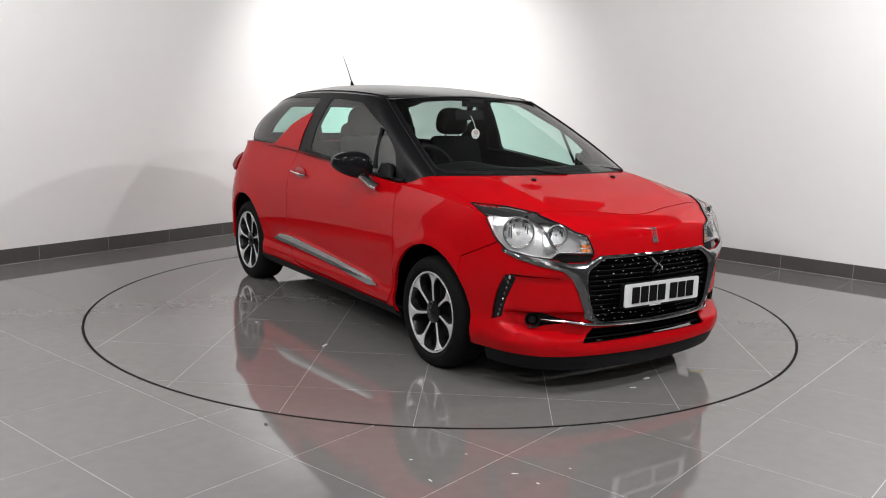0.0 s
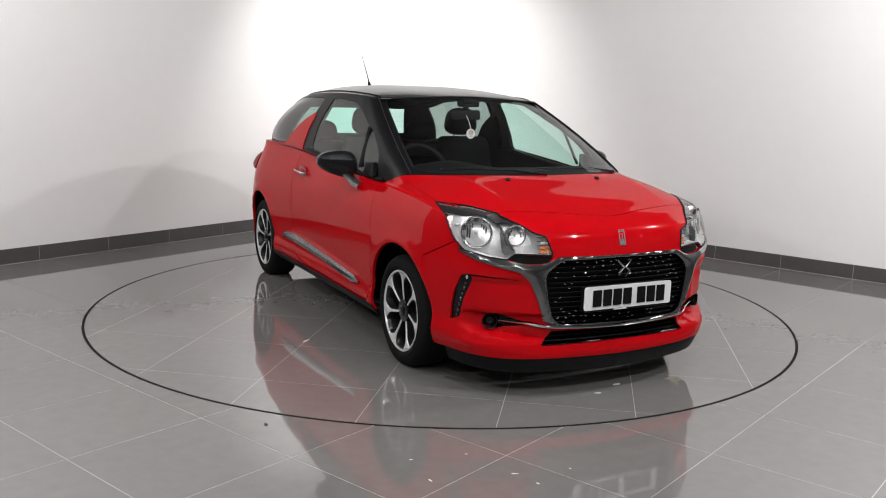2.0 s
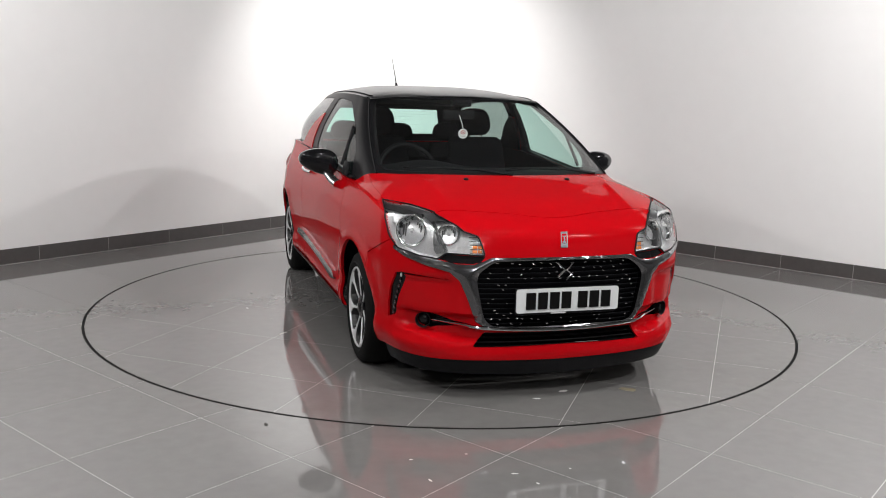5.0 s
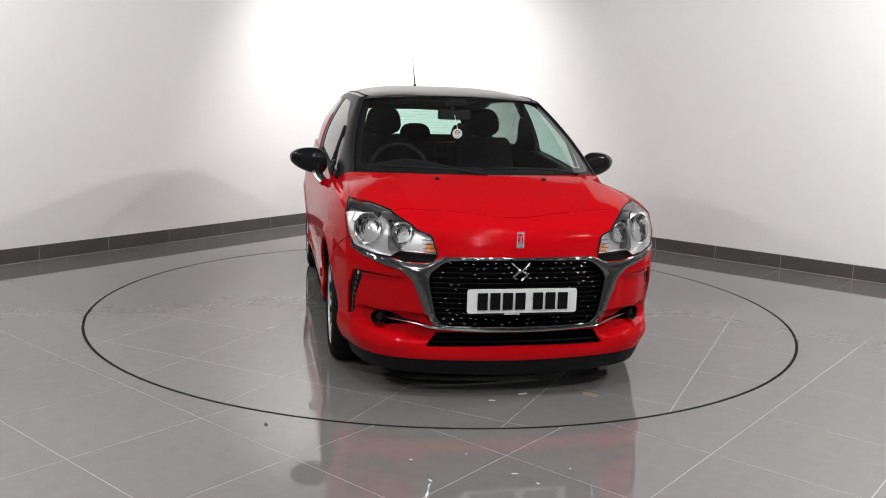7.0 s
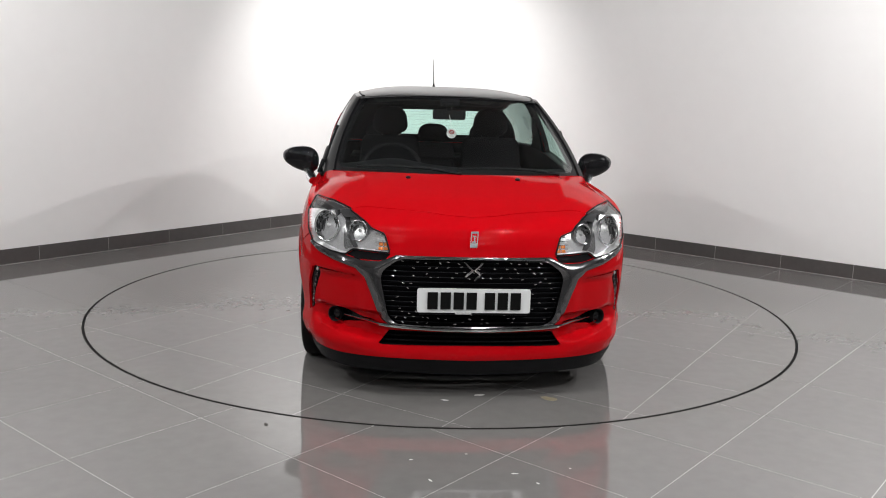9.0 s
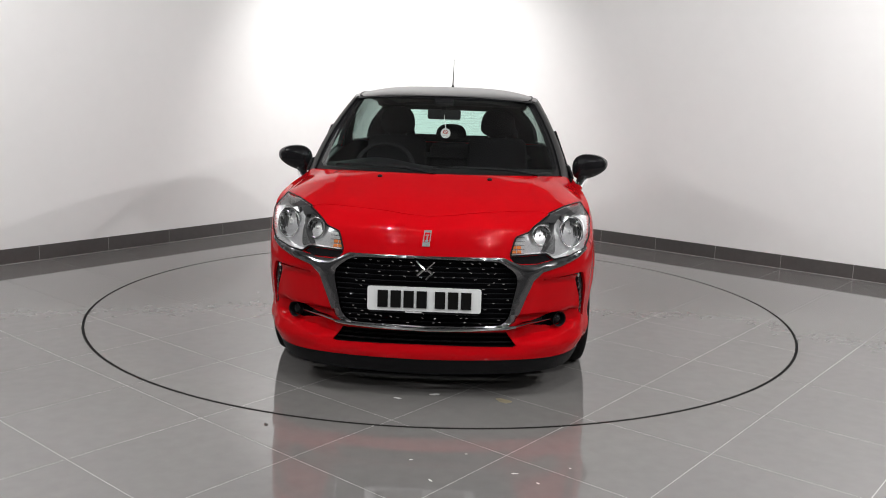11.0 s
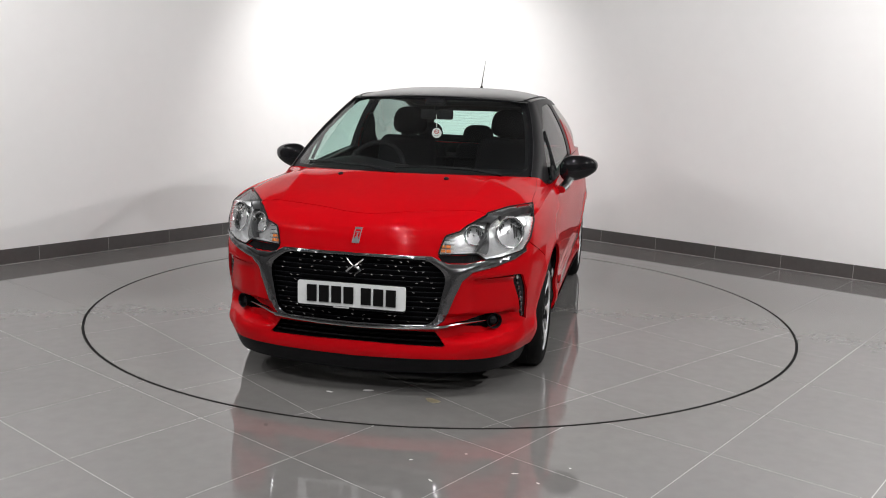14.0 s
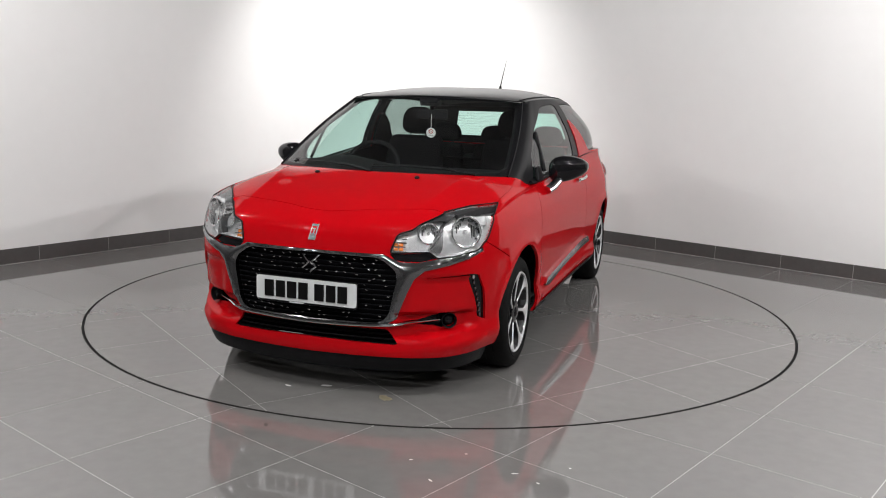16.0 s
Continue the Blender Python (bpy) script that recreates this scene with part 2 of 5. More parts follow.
def corner_wall():
    """The walls meet in a sweeping curve."""
    bm = bmesh.new()
    a, b = CORNER + LDIR * TURN_R, CORNER + RDIR * TURN_R
    n = 32
    pts = [a * (1 - k / n) ** 2 + CORNER * 2 * (k / n) * (1 - k / n) + b * (k / n) ** 2 for k in range(n + 1)]
    back = [p + (p - Vector((0, 0, 0))).normalized() * 0.15 for p in pts]
    rows = [[bm.verts.new(p + Vector((0, 0, z))) for p in ps] for ps, z in ((pts, 0), (pts, ROOM_H), (back, ROOM_H), (back, 0))]
    for i in range(4):
        for k in range(n):
            bm.faces.new((rows[i][k], rows[i][k + 1], rows[(i + 1) % 4][k + 1], rows[(i + 1) % 4][k]))
    bmesh.ops.recalc_face_normals(bm, faces=bm.faces)
    ob = tagged(part("wall_corner", bm, WHITE_WALL), "white painted wall curving through the corner", "wall", kind="structure")
    ob.data.set_sharp_from_angle(angle=radians(40))
    bm = bmesh.new()
    inn = [p - (p - Vector((0, 0, 0))).normalized() * 0.011 for p in pts]
    rows = [[bm.verts.new(p + Vector((0, 0, z))) for p in ps] for ps, z in ((inn, 0), (inn, 0.122), (pts, 0.122))]
    for i in range(2):
        for k in range(n):
            bm.faces.new((rows[i][k], rows[i][k + 1], rows[i + 1][k + 1], rows[i + 1][k]))
    bmesh.ops.recalc_face_normals(bm, faces=bm.faces)
    tagged(part("skirting_corner", bm, SKIRT, smooth=False), "dark grey tile skirting round the curved corner", "skirting", kind="structure")


corner_wall()
bm = bmesh.new()
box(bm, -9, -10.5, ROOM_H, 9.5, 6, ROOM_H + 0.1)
tagged(part("ceiling", bm, UNSEEN_GREY, smooth=False), "unseen plain grey ceiling of the hall", "ceiling", kind="structure")

bm = bmesh.new()
box(bm, -9, -10.5, -0.12, 9.5, 6, -0.0005)
FLOOR = tagged(part("floor", bm, GROUT, smooth=False), "polished grey tiled floor with pale joints", "floor", kind="structure")


def skirting(name, start, along, inward, first, pitch, count):
    """A row of skirting tiles against a wall."""
    root = tagged(new(name), "dark grey tile skirting along the white wall", "skirting", kind="structure")
    ang = math.atan2(along.y, along.x)
    facing = along.x * inward.y - along.y * inward.x > 0
    bm = bmesh.new()
    box(bm, TURN_R, -0.0095, 0, first + (count - 1) * pitch, 0.0, 0.119)
    bed = part("skirting_grout", bm, GROUT, root, "pale grout bed", smooth=False)
    bed.matrix_basis = Matrix.Translation(start + inward * (0.0095 if facing else 0)) @ Matrix.Rotation(ang, 4, "Z")
    for i in range(count):
        a = first + (i - 1) * pitch + 0.0015
        b = a + pitch - 0.003
        if b < TURN_R + 0.05:
            continue
        a = max(a, TURN_R + 0.002)
        bm = bmesh.new()
        box(bm, 0, -0.011, 0.0035, b - a, 0.0, 0.122, 0.0012)
        ob = part("skirting_tile", bm, SKIRT, root, smooth=False)
        ob.matrix_basis = Matrix.Translation(start + along * a + inward * (0.011 if facing else 0)) @ Matrix.Rotation(ang, 4, "Z")
    return root


skirting("skirting_west", CORNER, LDIR, LN, (Vector((-1.801, 3.071, 0)) - CORNER).length % 0.620, 0.620, 17)
skirting("skirting_east", CORNER, RDIR, RN, (Vector((2.069, 2.461, 0)) - CORNER).length % 0.602, 0.602, 17)


def tile_mesh(outline, depth=0.008):
    """One floor tile: a slab with square edges."""
    bm = bmesh.new()
    n = len(outline)
    if sum(outline[i][0] * outline[(i + 1) % n][1] - outline[(i + 1) % n][0] * outline[i][1] for i in range(n)) < 0:
        outline = outline[::-1]
    top = [bm.verts.new((x, y, 0)) for x, y in outline]
    low = [bm.verts.new((x, y, -depth)) for x, y in outline]
    bm.faces.new(top)
    for i in range(n):
        j = (i + 1) % n
        bm.faces.new((low[i], low[j], top[j], top[i]))
    return bm


def clip(poly, px, py, nx, ny):
    """Keeps the part of poly where (p - (px, py)) . n <= 0."""
    out = []
    for i in range(len(poly)):
        a, b = poly[i], poly[(i + 1) % len(poly)]
        da, db = (a[0] - px) * nx + (a[1] - py) * ny, (b[0] - px) * nx + (b[1] - py) * ny
        if da <= 0:
            out.append(a)
        if da * db < 0:
            k = da / (da - db)
            out.append((a[0] + (b[0] - a[0]) * k, a[1] + (b[1] - a[1]) * k))
    return out


def clean(poly, d=0.004):
    out = []
    for p in poly:
        if not out or math.hypot(p[0] - out[-1][0], p[1] - out[-1][1]) > d:
            out.append(p)
    if len(out) > 1 and math.hypot(out[0][0] - out[-1][0], out[0][1] - out[-1][1]) <= d:
        out.pop()
    return out


def disc_clip(poly, r, steps=160):
    """The part of poly within the circle of radius r."""
    for k in range(steps):
        a = 2 * math.pi * k / steps
        px, py = r * math.cos(a), r * math.sin(a)
        if max(x * px + y * py for x, y in poly) > r * r:
            poly = clip(poly, px, py, px, py)
            if len(poly) < 3:
                return []
    return clean(poly)


def ring_out(poly, r):
    """The part of a square outside the circle: its edge points outside, and the arc between."""
    n = len(poly)
    dense = []
    for i in range(n):
        a, b = poly[i], poly[(i + 1) % n]
        for k in range(60):
            dense.append((a[0] + (b[0] - a[0]) * k / 60, a[1] + (b[1] - a[1]) * k / 60))
    out_flags = [math.hypot(*p) > r for p in dense]
    if all(out_flags):
        return poly
    if not any(out_flags):
        return []
    m = len(dense)
    s = next(i for i in range(m) if out_flags[i] and not out_flags[i - 1])
    run = []
    for k in range(m):
        i = (s + k) % m
        if not out_flags[i]:
            break
        run.append(dense[i])
    a1, a0 = math.atan2(run[-1][1], run[-1][0]), math.atan2(run[0][1], run[0][0])
    d = (a0 - a1 + math.pi) % (2 * math.pi) - math.pi
    steps = max(2, int(abs(d) / 0.03))
    arc = [(r * math.cos(a1 + d * k / steps), r * math.sin(a1 + d * k / steps)) for k in range(steps + 1)]
    keep = [p for i, p in enumerate(run) if i in (0, len(run) - 1) or any(math.hypot(p[0] - c[0], p[1] - c[1]) < 1e-6 for c in poly)]
    return clean(keep + arc)


TILE_P, JOINT = 0.600, 0.0029


def square(u0, v0, uu, vv, p, j):
    c = [(u0 + j / 2, v0 + j / 2), (u0 + p - j / 2, v0 + j / 2), (u0 + p - j / 2, v0 + p - j / 2), (u0 + j / 2, v0 + p - j / 2)]
    return [(uu.x * u + vv.x * v, uu.y * u + vv.y * v) for u, v in c]


def lay_floor():
    base = square(0, 0, UU, VV, TILE_P, JOINT)
    whole = part("floor_tile", tile_mesh(base), TILE, FLOOR, smooth=False)
    mesh, used = whole.data, False
    for i in range(-17, 9):
        for k in range(-17, 9):
            u0, v0 = -1.185 + i * TILE_P, -1.845 + k * TILE_P
            poly = square(u0, v0, UU, VV, TILE_P, JOINT)
            cx, cy = sum(p[0] for p in poly) / 4, sum(p[1] for p in poly) / 4
            c = Vector((cx, cy, 0))
            if (c - CORNER).dot(LN) < -0.3 or (c - CORNER).dot(RN) < -0.3 or cy < -9.9 or cx < -6.4 or cx > 7.2:
                continue
            rs = [math.hypot(*p) for p in poly]
            if math.hypot(cx, cy) > TABLE_R + 0.46:
                ob = whole if not used else new("floor_tile", mesh)
                used = True
                ob.parent = FLOOR
                ob.location = (uu_off(u0, v0).x, uu_off(u0, v0).y, 0)
            elif max(rs) > TABLE_R + 0.01:
                cut = ring_out(poly, TABLE_R + 0.009)
                if len(cut) > 2:
                    part("floor_tile", tile_mesh(cut), TILE, FLOOR, smooth=False)


def uu_off(u, v):
    return UU * u + VV * v


lay_floor()

# ---------------- the turntable ----------------
TABLE = tagged(new("turntable"), "round turntable of polished grey tiles set flush in the floor", "turntable")
bm = bmesh.new()
spin(bm, [(-0.05, 0.0001), (-0.05, TABLE_R - 0.010), (-0.0002, TABLE_R - 0.010), (-0.0002, 0.0001)], 128, "z")
part("table_bed", bm, GROUT, TABLE, smooth=False)
bm = bmesh.new()
spin(bm, [(-0.03, TABLE_R - 0.008), (-0.0002, TABLE_R - 0.008), (0.0006, TABLE_R - 0.003), (-0.0002, TABLE_R + 0.003), (-0.03, TABLE_R + 0.003)], 160, "z")
part("edge_seal", bm, GAP, TABLE, "black rubber edge seal", smooth=False)
bm = bmesh.new()
spin(bm, [(-0.02, TABLE_R - 0.01), (-0.0002, TABLE_R + 0.002), (-0.0002, TABLE_R + 0.009), (-0.02, TABLE_R + 0.009)], 160, "z")
tagged(part("turntable_gap", bm, GAP, smooth=False), "thin black gap around the turntable", "gap", kind="structure")


def lay_table():
    a = radians(53.2)
    uu, vv = Vector((math.cos(a), math.sin(a), 0)), Vector((-math.sin(a), math.cos(a), 0))
    for i in range(-4, 10):
        for k in range(-4, 10):
            poly = square(-1.843 + (i - 1) * 0.606, -1.835 + (k - 1) * 0.606, uu, vv, 0.606, 0.0022)
            if min(math.hypot(*p) for p in poly) > TABLE_R + 0.5:
                continue
            cut = disc_clip(poly, TABLE_R - 0.009)
            if len(cut) > 2:
                part("table_tile", tile_mesh(cut), TILE, TABLE, smooth=False)


lay_table()

MARK_DARK = mat("dark_scuff", (0.05, 0.045, 0.04), 0.6, grain=0.4, scale=200)
MARK_TAN = mat("dried_stain", (0.20, 0.17, 0.11), 0.35, grain=0.3, scale=90)
MARK_PALE = mat("pale_dust", (0.55, 0.54, 0.52), 0.8, grain=0.2, scale=150)


def floor_mark(parent, x, y, size, material, stretch=1.0, turn=0.0):
    """A dried stain, scuff, pale fleck or painted lamp reflection: a thin uneven patch."""
    bm = bmesh.new()
    n = 14
    ring = []
    for k in range(n):
        a = 2 * math.pi * k / n
        r = size * (0.6 + 0.5 * random.random())
        px, py = r * stretch * math.cos(a), r * math.sin(a)
        ring.append(bm.verts.new((x + px * math.cos(turn) - py * math.sin(turn), y + px * math.sin(turn) + py * math.cos(turn), 0.0004)))
    bm.faces.new(ring)
    return part("floor_mark", bm, material, parent, smooth=False)


for mx, my, size, m, st in ((0.38, -1.909, 0.03, MARK_TAN, 1.6), (0.98, -1.80, 0.010, MARK_DARK, 2.0), (0.995, -1.815, 0.006, MARK_DARK, 1.5), (0.881, -1.574, 0.006, MARK_DARK, 1.2),
                            (1.02, -1.881, 0.005, MARK_DARK, 2.2), (0.05, -1.86, 0.012, MARK_PALE, 2.5), (-0.12, -1.93, 0.008, MARK_PALE, 3.0), (-1.15, -0.55, 0.012, MARK_PALE, 3.0), (-1.3, 0.1, 0.008, MARK_PALE, 2.5), (-1.18, -0.2, 0.007, MARK_DARK, 2.0)):
    floor_mark(TABLE, mx, my, size, m, st, random.random() * 3)
# The pale patches here paint the lamps' reflections on the floor as fixed flecks.
for mx, my, size, m, st in ((-1.368, -2.012, 0.006, MARK_DARK, 3.5), (-1.258, -2.092, 0.005, MARK_DARK, 4.0), (-0.733, -2.305, 0.009, MARK_DARK, 2.4), (-1.232, -2.031, 0.004, MARK_DARK, 3.0), (-0.948, -2.32, 0.004, MARK_DARK, 3.0),
                            (0.30, -2.72, 0.006, MARK_PALE, 2.5), (0.38, -2.80, 0.005, MARK_PALE, 2.0), (-0.10, -2.62, 0.005, MARK_PALE, 2.0), (-0.02, -2.80, 0.006, MARK_PALE, 2.6), (0.12, -2.55, 0.004, MARK_PALE, 1.8), (0.52, -2.66, 0.004, MARK_PALE, 2.0)):
    floor_mark(FLOOR, mx, my, size, m, st, random.random() * 3)

# ---------------- the car ----------------
CAR = tagged(new("car"), "red three-door hatchback with black roof and chrome trim", "car")

# half outline seen from above at bumper height, from the nose to the tail
PLAN = [(0, -2.06), (0.2, -2.0505), (0.40, -2.0225), (0.56, -1.972), (0.685, -1.885), (0.775, -1.76), (0.825, -1.58), (0.848, -1.33), (0.858, -1.0), (0.862, -0.6),
        (0.864, -0.2), (0.866, 0.2), (0.872, 0.6), (0.880, 1.0), (0.880, 1.35), (0.845, 1.62), (0.77, 1.80), (0.62, 1.89), (0.4, 1.93), (0, 1.945)]
S_MAX = len(PLAN) - 1.0
NOSE = [(0.09, 0.13), (0.17, 0.06), (0.18, 0.015), (0.20, 0.002), (0.225, 0.0), (0.25, 0.006), (0.30, 0.016), (0.36, 0.008), (0.5, 0.006), (0.62, 0.014), (0.68, 0.024), (0.757, 0.044), (0.80, 0.068), (0.85, 0.14), (0.9, 0.2)]
FLANK = [(0.14, 0.075), (0.20, 0.045), (0.25, 0.020), (0.29, 0.012), (0.36, 0.022), (0.44, 0.014), (0.52, 0.004), (0.62, 0.0), (0.72, 0.004), (0.79, 0.012), (0.85, 0.028), (0.92, 0.055), (1.0, 0.08), (1.05, 0.085)]
TAIL = [(0.14, 0.12), (0.25, 0.04), (0.4, 0.0), (0.6, 0.012), (0.72, 0.04), (0.8, 0.075), (0.9, 0.135), (1.0, 0.225), (1.05, 0.27)]
CREST = [(-2.06, 0.66), (-2.03, 0.73), (-2.0, 0.785), (-1.95, 0.824), (-1.9, 0.846), (-1.8, 0.878), (-1.7, 0.91), (-1.55, 0.948), (-1.41, 0.982), (-1.25, 1.005), (-1.0, 1.02), (-0.8, 1.02)]
EDGE = [(-2.0, 0.74), (-1.9, 0.785), (-1.75, 0.825), (-1.52, 0.876), (-1.3, 0.902), (-1.0, 0.920), (-0.78, 0.930), (-0.4, 0.957), (0.0, 0.99), (0.4, 1.018), (0.95, 1.037), (1.5, 1.03), (1.8, 1.0), (1.95, 0.98)]
HUB_F, HUB_R, HUB_Z = (0.825, -1.262), (0.852, 1.262), 0.290


def bell(x, c, w):
    return math.exp(-(((x - c) / w) ** 2))


def plateau(x, a, b, soft):
    """1 between a and b, falling to 0 over soft on both sides."""
    k = min(max((x - a) / soft + 0.5, 0), 1) * min(max((b - x) / soft + 0.5, 0), 1)
    return k * k * (3 - 2 * k)


def hood(x, y):
    """The height of bonnet and wings, with the two bonnet creases."""
    c, e = curve(CREST, y), curve(EDGE, y)
    if y > -0.9:
        return e
    r = min(1.0, abs(x) / 0.775)
    crease = 0.55 - 0.10 * min(max((-1.1 - y) / 0.8, 0), 1)
    lift = 0.010 * math.exp(-abs(abs(x) - crease) / 0.045) * plateau(y, -1.72, -0.6, 0.4)
    return c - (c - e) * r**5 + lift


def plan_at(s):
    p = hermite(PLAN, s)
    q = hermite(PLAN, min(s + 0.02, S_MAX)) - hermite(PLAN, max(s - 0.02, 0))
    q = q / (math.hypot(q[0], q[1]) + 1e-9)
    return p, (q[1], -q[0])


def weights(s):
    """How far a place on the outline is nose, flank and tail."""
    a = min(1, max(0, (s - 3.2) / 2.6))
    a = a * a * (3 - 2 * a)
    b = min(1, max(0, (s - 14.0) / 2.5))
    b = b * b * (3 - 2 * b)
    return 1 - a, a * (1 - b), b


PLAN_TAB = [plan_at(i * 0.05) for i in range(int(S_MAX / 0.05) + 1)]


def inset(s, z):
    n, f, t = weights(s)
    d = n * curve(NOSE, z) + f * curve(FLANK, z) + t * curve(TAIL, z)
    # sunken cheek of the bumper, and the blade under it
    d += 0.020 * plateau(s, 2.75, 4.75, 0.5) * plateau(z, 0.40, 0.575, 0.05)
    d += 0.048 * plateau(s, 2.25, 4.7, 0.7) * plateau(z, 0.288 + 0.022 * max(0.0, s - 2.6), 0.405, 0.024)
    d -= 0.014 * plateau(s, 2.6, 5.0, 1.0) * bell(z, 0.262, 0.032)
    y = PLAN_TAB[min(int(s / 0.05), len(PLAN_TAB) - 1)][0][1]
    for hub in (HUB_F[1], HUB_R[1]):
        if abs(y - hub) < 0.55 and s > 4.5:
            d -= 0.010 * bell(math.hypot(y - hub, z - HUB_Z), 0.375, 0.045)
    return d


def bottom_z(s):
    return curve([(0, 0.194), (4, 0.203), (6, 0.207), (9, 0.222), (12, 0.222), (15, 0.22), (19, 0.24)], s)


def top_z(s):
    n, f, t = weights(s)
    p, q = plan_at(s)
    z = 0.84 if n > 0.5 else 0.92
    for _ in range(14):
        d = min(inset(s, z), n * 0.16 + f * 0.085 + t * 0.2)
        z = 0.5 * z + 0.5 * hood(p[0] - q[0] * d, p[1] - q[1] * d)
    return z


TOPS = [top_z(i * 0.05) for i in range(int(S_MAX / 0.05) + 1)]


def top_at(s):
    k = min(max(s / 0.05, 0), len(TOPS) - 1.001)
    i = int(k)
    return TOPS[i] + (TOPS[i + 1] - TOPS[i]) * (k - i)


def flank(s, v, off=0.0):
    z = bottom_z(s) + (top_at(s) - bottom_z(s)) * v
    d = inset(s, z) - off
    p, q = plan_at(s)
    x, y = p[0] - q[0] * d, p[1] - q[1] * d
    return Vector((max(x, 0.0) if s < 0.5 or s > S_MAX - 0.5 else x, y, z))


BASE = [(0, -1.335, 1.0), (0.28, -1.315, 1.0), (0.53, -1.225, 0.995), (0.715, -1.045, 0.98), (0.757, -0.90, 0.935), (0.775, -0.70, 0.93), (0.79, -0.2, 0.972), (0.797, 0.4, 1.018), (0.792, 0.9, 1.035), (0.765, 1.25, 1.036), (0.70, 1.52, 1.03), (0.5, 1.70, 1.02), (0, 1.77, 1.01)]
ROOF = [(0, -0.42, 1.392), (0.25, -0.405, 1.392), (0.46, -0.355, 1.39), (0.572, -0.29, 1.387), (0.597, -0.17, 1.398), (0.61, 0.0, 1.405), (0.617, 0.22, 1.410), (0.618, 0.5, 1.408), (0.612, 0.85, 1.392), (0.595, 1.10, 1.365), (0.555, 1.29, 1.335), (0.40, 1.41, 1.335), (0, 1.45, 1.34)]


def skin(s, v, off=0.0):
    """The body's skin: s round the outline, v 0 to 1 from sill to shoulder, 1 to 2 over the bonnet to the screen."""
    if v <= 1:
        return flank(s, v, off)
    w = v - 1
    p = flank(s, 1.0)
    q = hermite(BASE, min(s / 9.0, 1) * 4.0)
    x, y = p.x + (q[0] - p.x) * w, p.y + (q[1] - p.y) * w
    k = max(0.0, w - 0.75) / 0.25
    return Vector((x, y, hood(x, y) + (q[2] - hood(q[0], q[1])) * k * k * (3 - 2 * k) + off))


def cabin(s, v, off=0.0):
    """The glasshouse: s round it, v from belt to roof edge."""
    a, b = hermite(BASE, s), hermite(ROOF, s)
    p = a + (b - a) * v
    q = hermite(BASE, min(s + 0.05, 12)) - hermite(BASE, max(s - 0.05, 0))
    n = np.array([q[1], -q[0], 0]) / (math.hypot(q[0], q[1]) + 1e-9)
    p = p + n * ((0.12 + 0.14 * plateau(s, 8.4, 11.5, 2.0) * 0.7) * v * (1 - v) + off)
    return Vector((0.0 if s < 0.02 or s > 11.98 else max(p[0], 0) if s < 0.3 or s > 11.7 else p[0], p[1], p[2]))


def table(fn, s1, v1, ds, dv):
    keys = [(i * ds, j * dv) for i in range(int(s1 / ds) + 1) for j in range(int(v1 / dv) + 1) if fn is cabin or j * dv <= 1 or i * ds <= 9]
    return keys, np.array([fn(*k) for k in keys])


SKIN_TAB, CABIN_TAB = table(skin, 19, 2, 0.2, 0.05), table(cabin, 12, 1, 0.15, 0.06)


def find(p, fn=skin):
    """The (s, v) at which the skin comes nearest to p."""
    keys, tab = SKIN_TAB if fn is skin else CABIN_TAB
    s, v = keys[int(((tab - np.array(p)) ** 2).sum(1).argmin())]
    p = Vector(p)
    for _ in range(12):
        a = fn(s, v)
        es, ev = (fn(s + 0.01, v) - fn(s - 0.01, v)) / 0.02, (fn(s, v + 0.004) - fn(s, v - 0.004)) / 0.008
        d = p - a
        m = np.array([[es.dot(es) + 1e-9, es.dot(ev)], [es.dot(ev), ev.dot(ev) + 1e-9]])
        ds, dv = np.linalg.solve(m, [es.dot(d), ev.dot(d)])
        s, v = s + min(max(ds, -0.3), 0.3), v + min(max(dv, -0.1), 0.1)
        s = min(max(s, 0.012), (S_MAX if fn is skin else 12.0) - 0.012)
        v = min(max(v, -0.3), 2.2)
    return s, v


def on(pts, fn=skin):
    return [find(p, fn) for p in pts]


def s_of_y(y):
    for i in range(80, len(PLAN_TAB) - 1):
        if PLAN_TAB[i + 1][0][1] >= y:
            a, b = PLAN_TAB[i][0][1], PLAN_TAB[i + 1][0][1]
            return (i + (y - a) / (b - a)) * 0.05
    return S_MAX


def s_of_x(x):
    for i in range(len(PLAN_TAB) - 1):
        if PLAN_TAB[i + 1][0][0] >= x:
            a, b = PLAN_TAB[i][0][0], PLAN_TAB[i + 1][0][0]
            return (i + (x - a) / (b - a)) * 0.05
    return S_MAX


def flat_of(s, z):
    return (s, (z - bottom_z(s)) / (top_at(s) - bottom_z(s)))


def dense(pts, step=0.03):
    """The polygon with its long edges split."""
    out = []
    for i, a in enumerate(pts):
        b = pts[(i + 1) % len(pts)]
        n = max(1, int(math.hypot(b[0] - a[0], b[1] - a[1]) / step))
        out += [(a[0] + (b[0] - a[0]) * k / n, a[1] + (b[1] - a[1]) * k / n) for k in range(n)]
    return out


def side_poly(pts):
    return [flat_of(s_of_y(y), z) for y, z in dense(pts)]


def nose_poly(pts):
    return [flat_of(s_of_x(x) if x > 0 else -0.1, z) if x > 0 else (-0.1, (z - bottom_z(0)) / (top_at(0) - bottom_z(0))) for x, z in dense(pts)]


def bend(bm, fn=skin, off=0.0):
    for v in bm.verts:
        v.co = fn(v.co.x, v.co.y, off)
    return bm


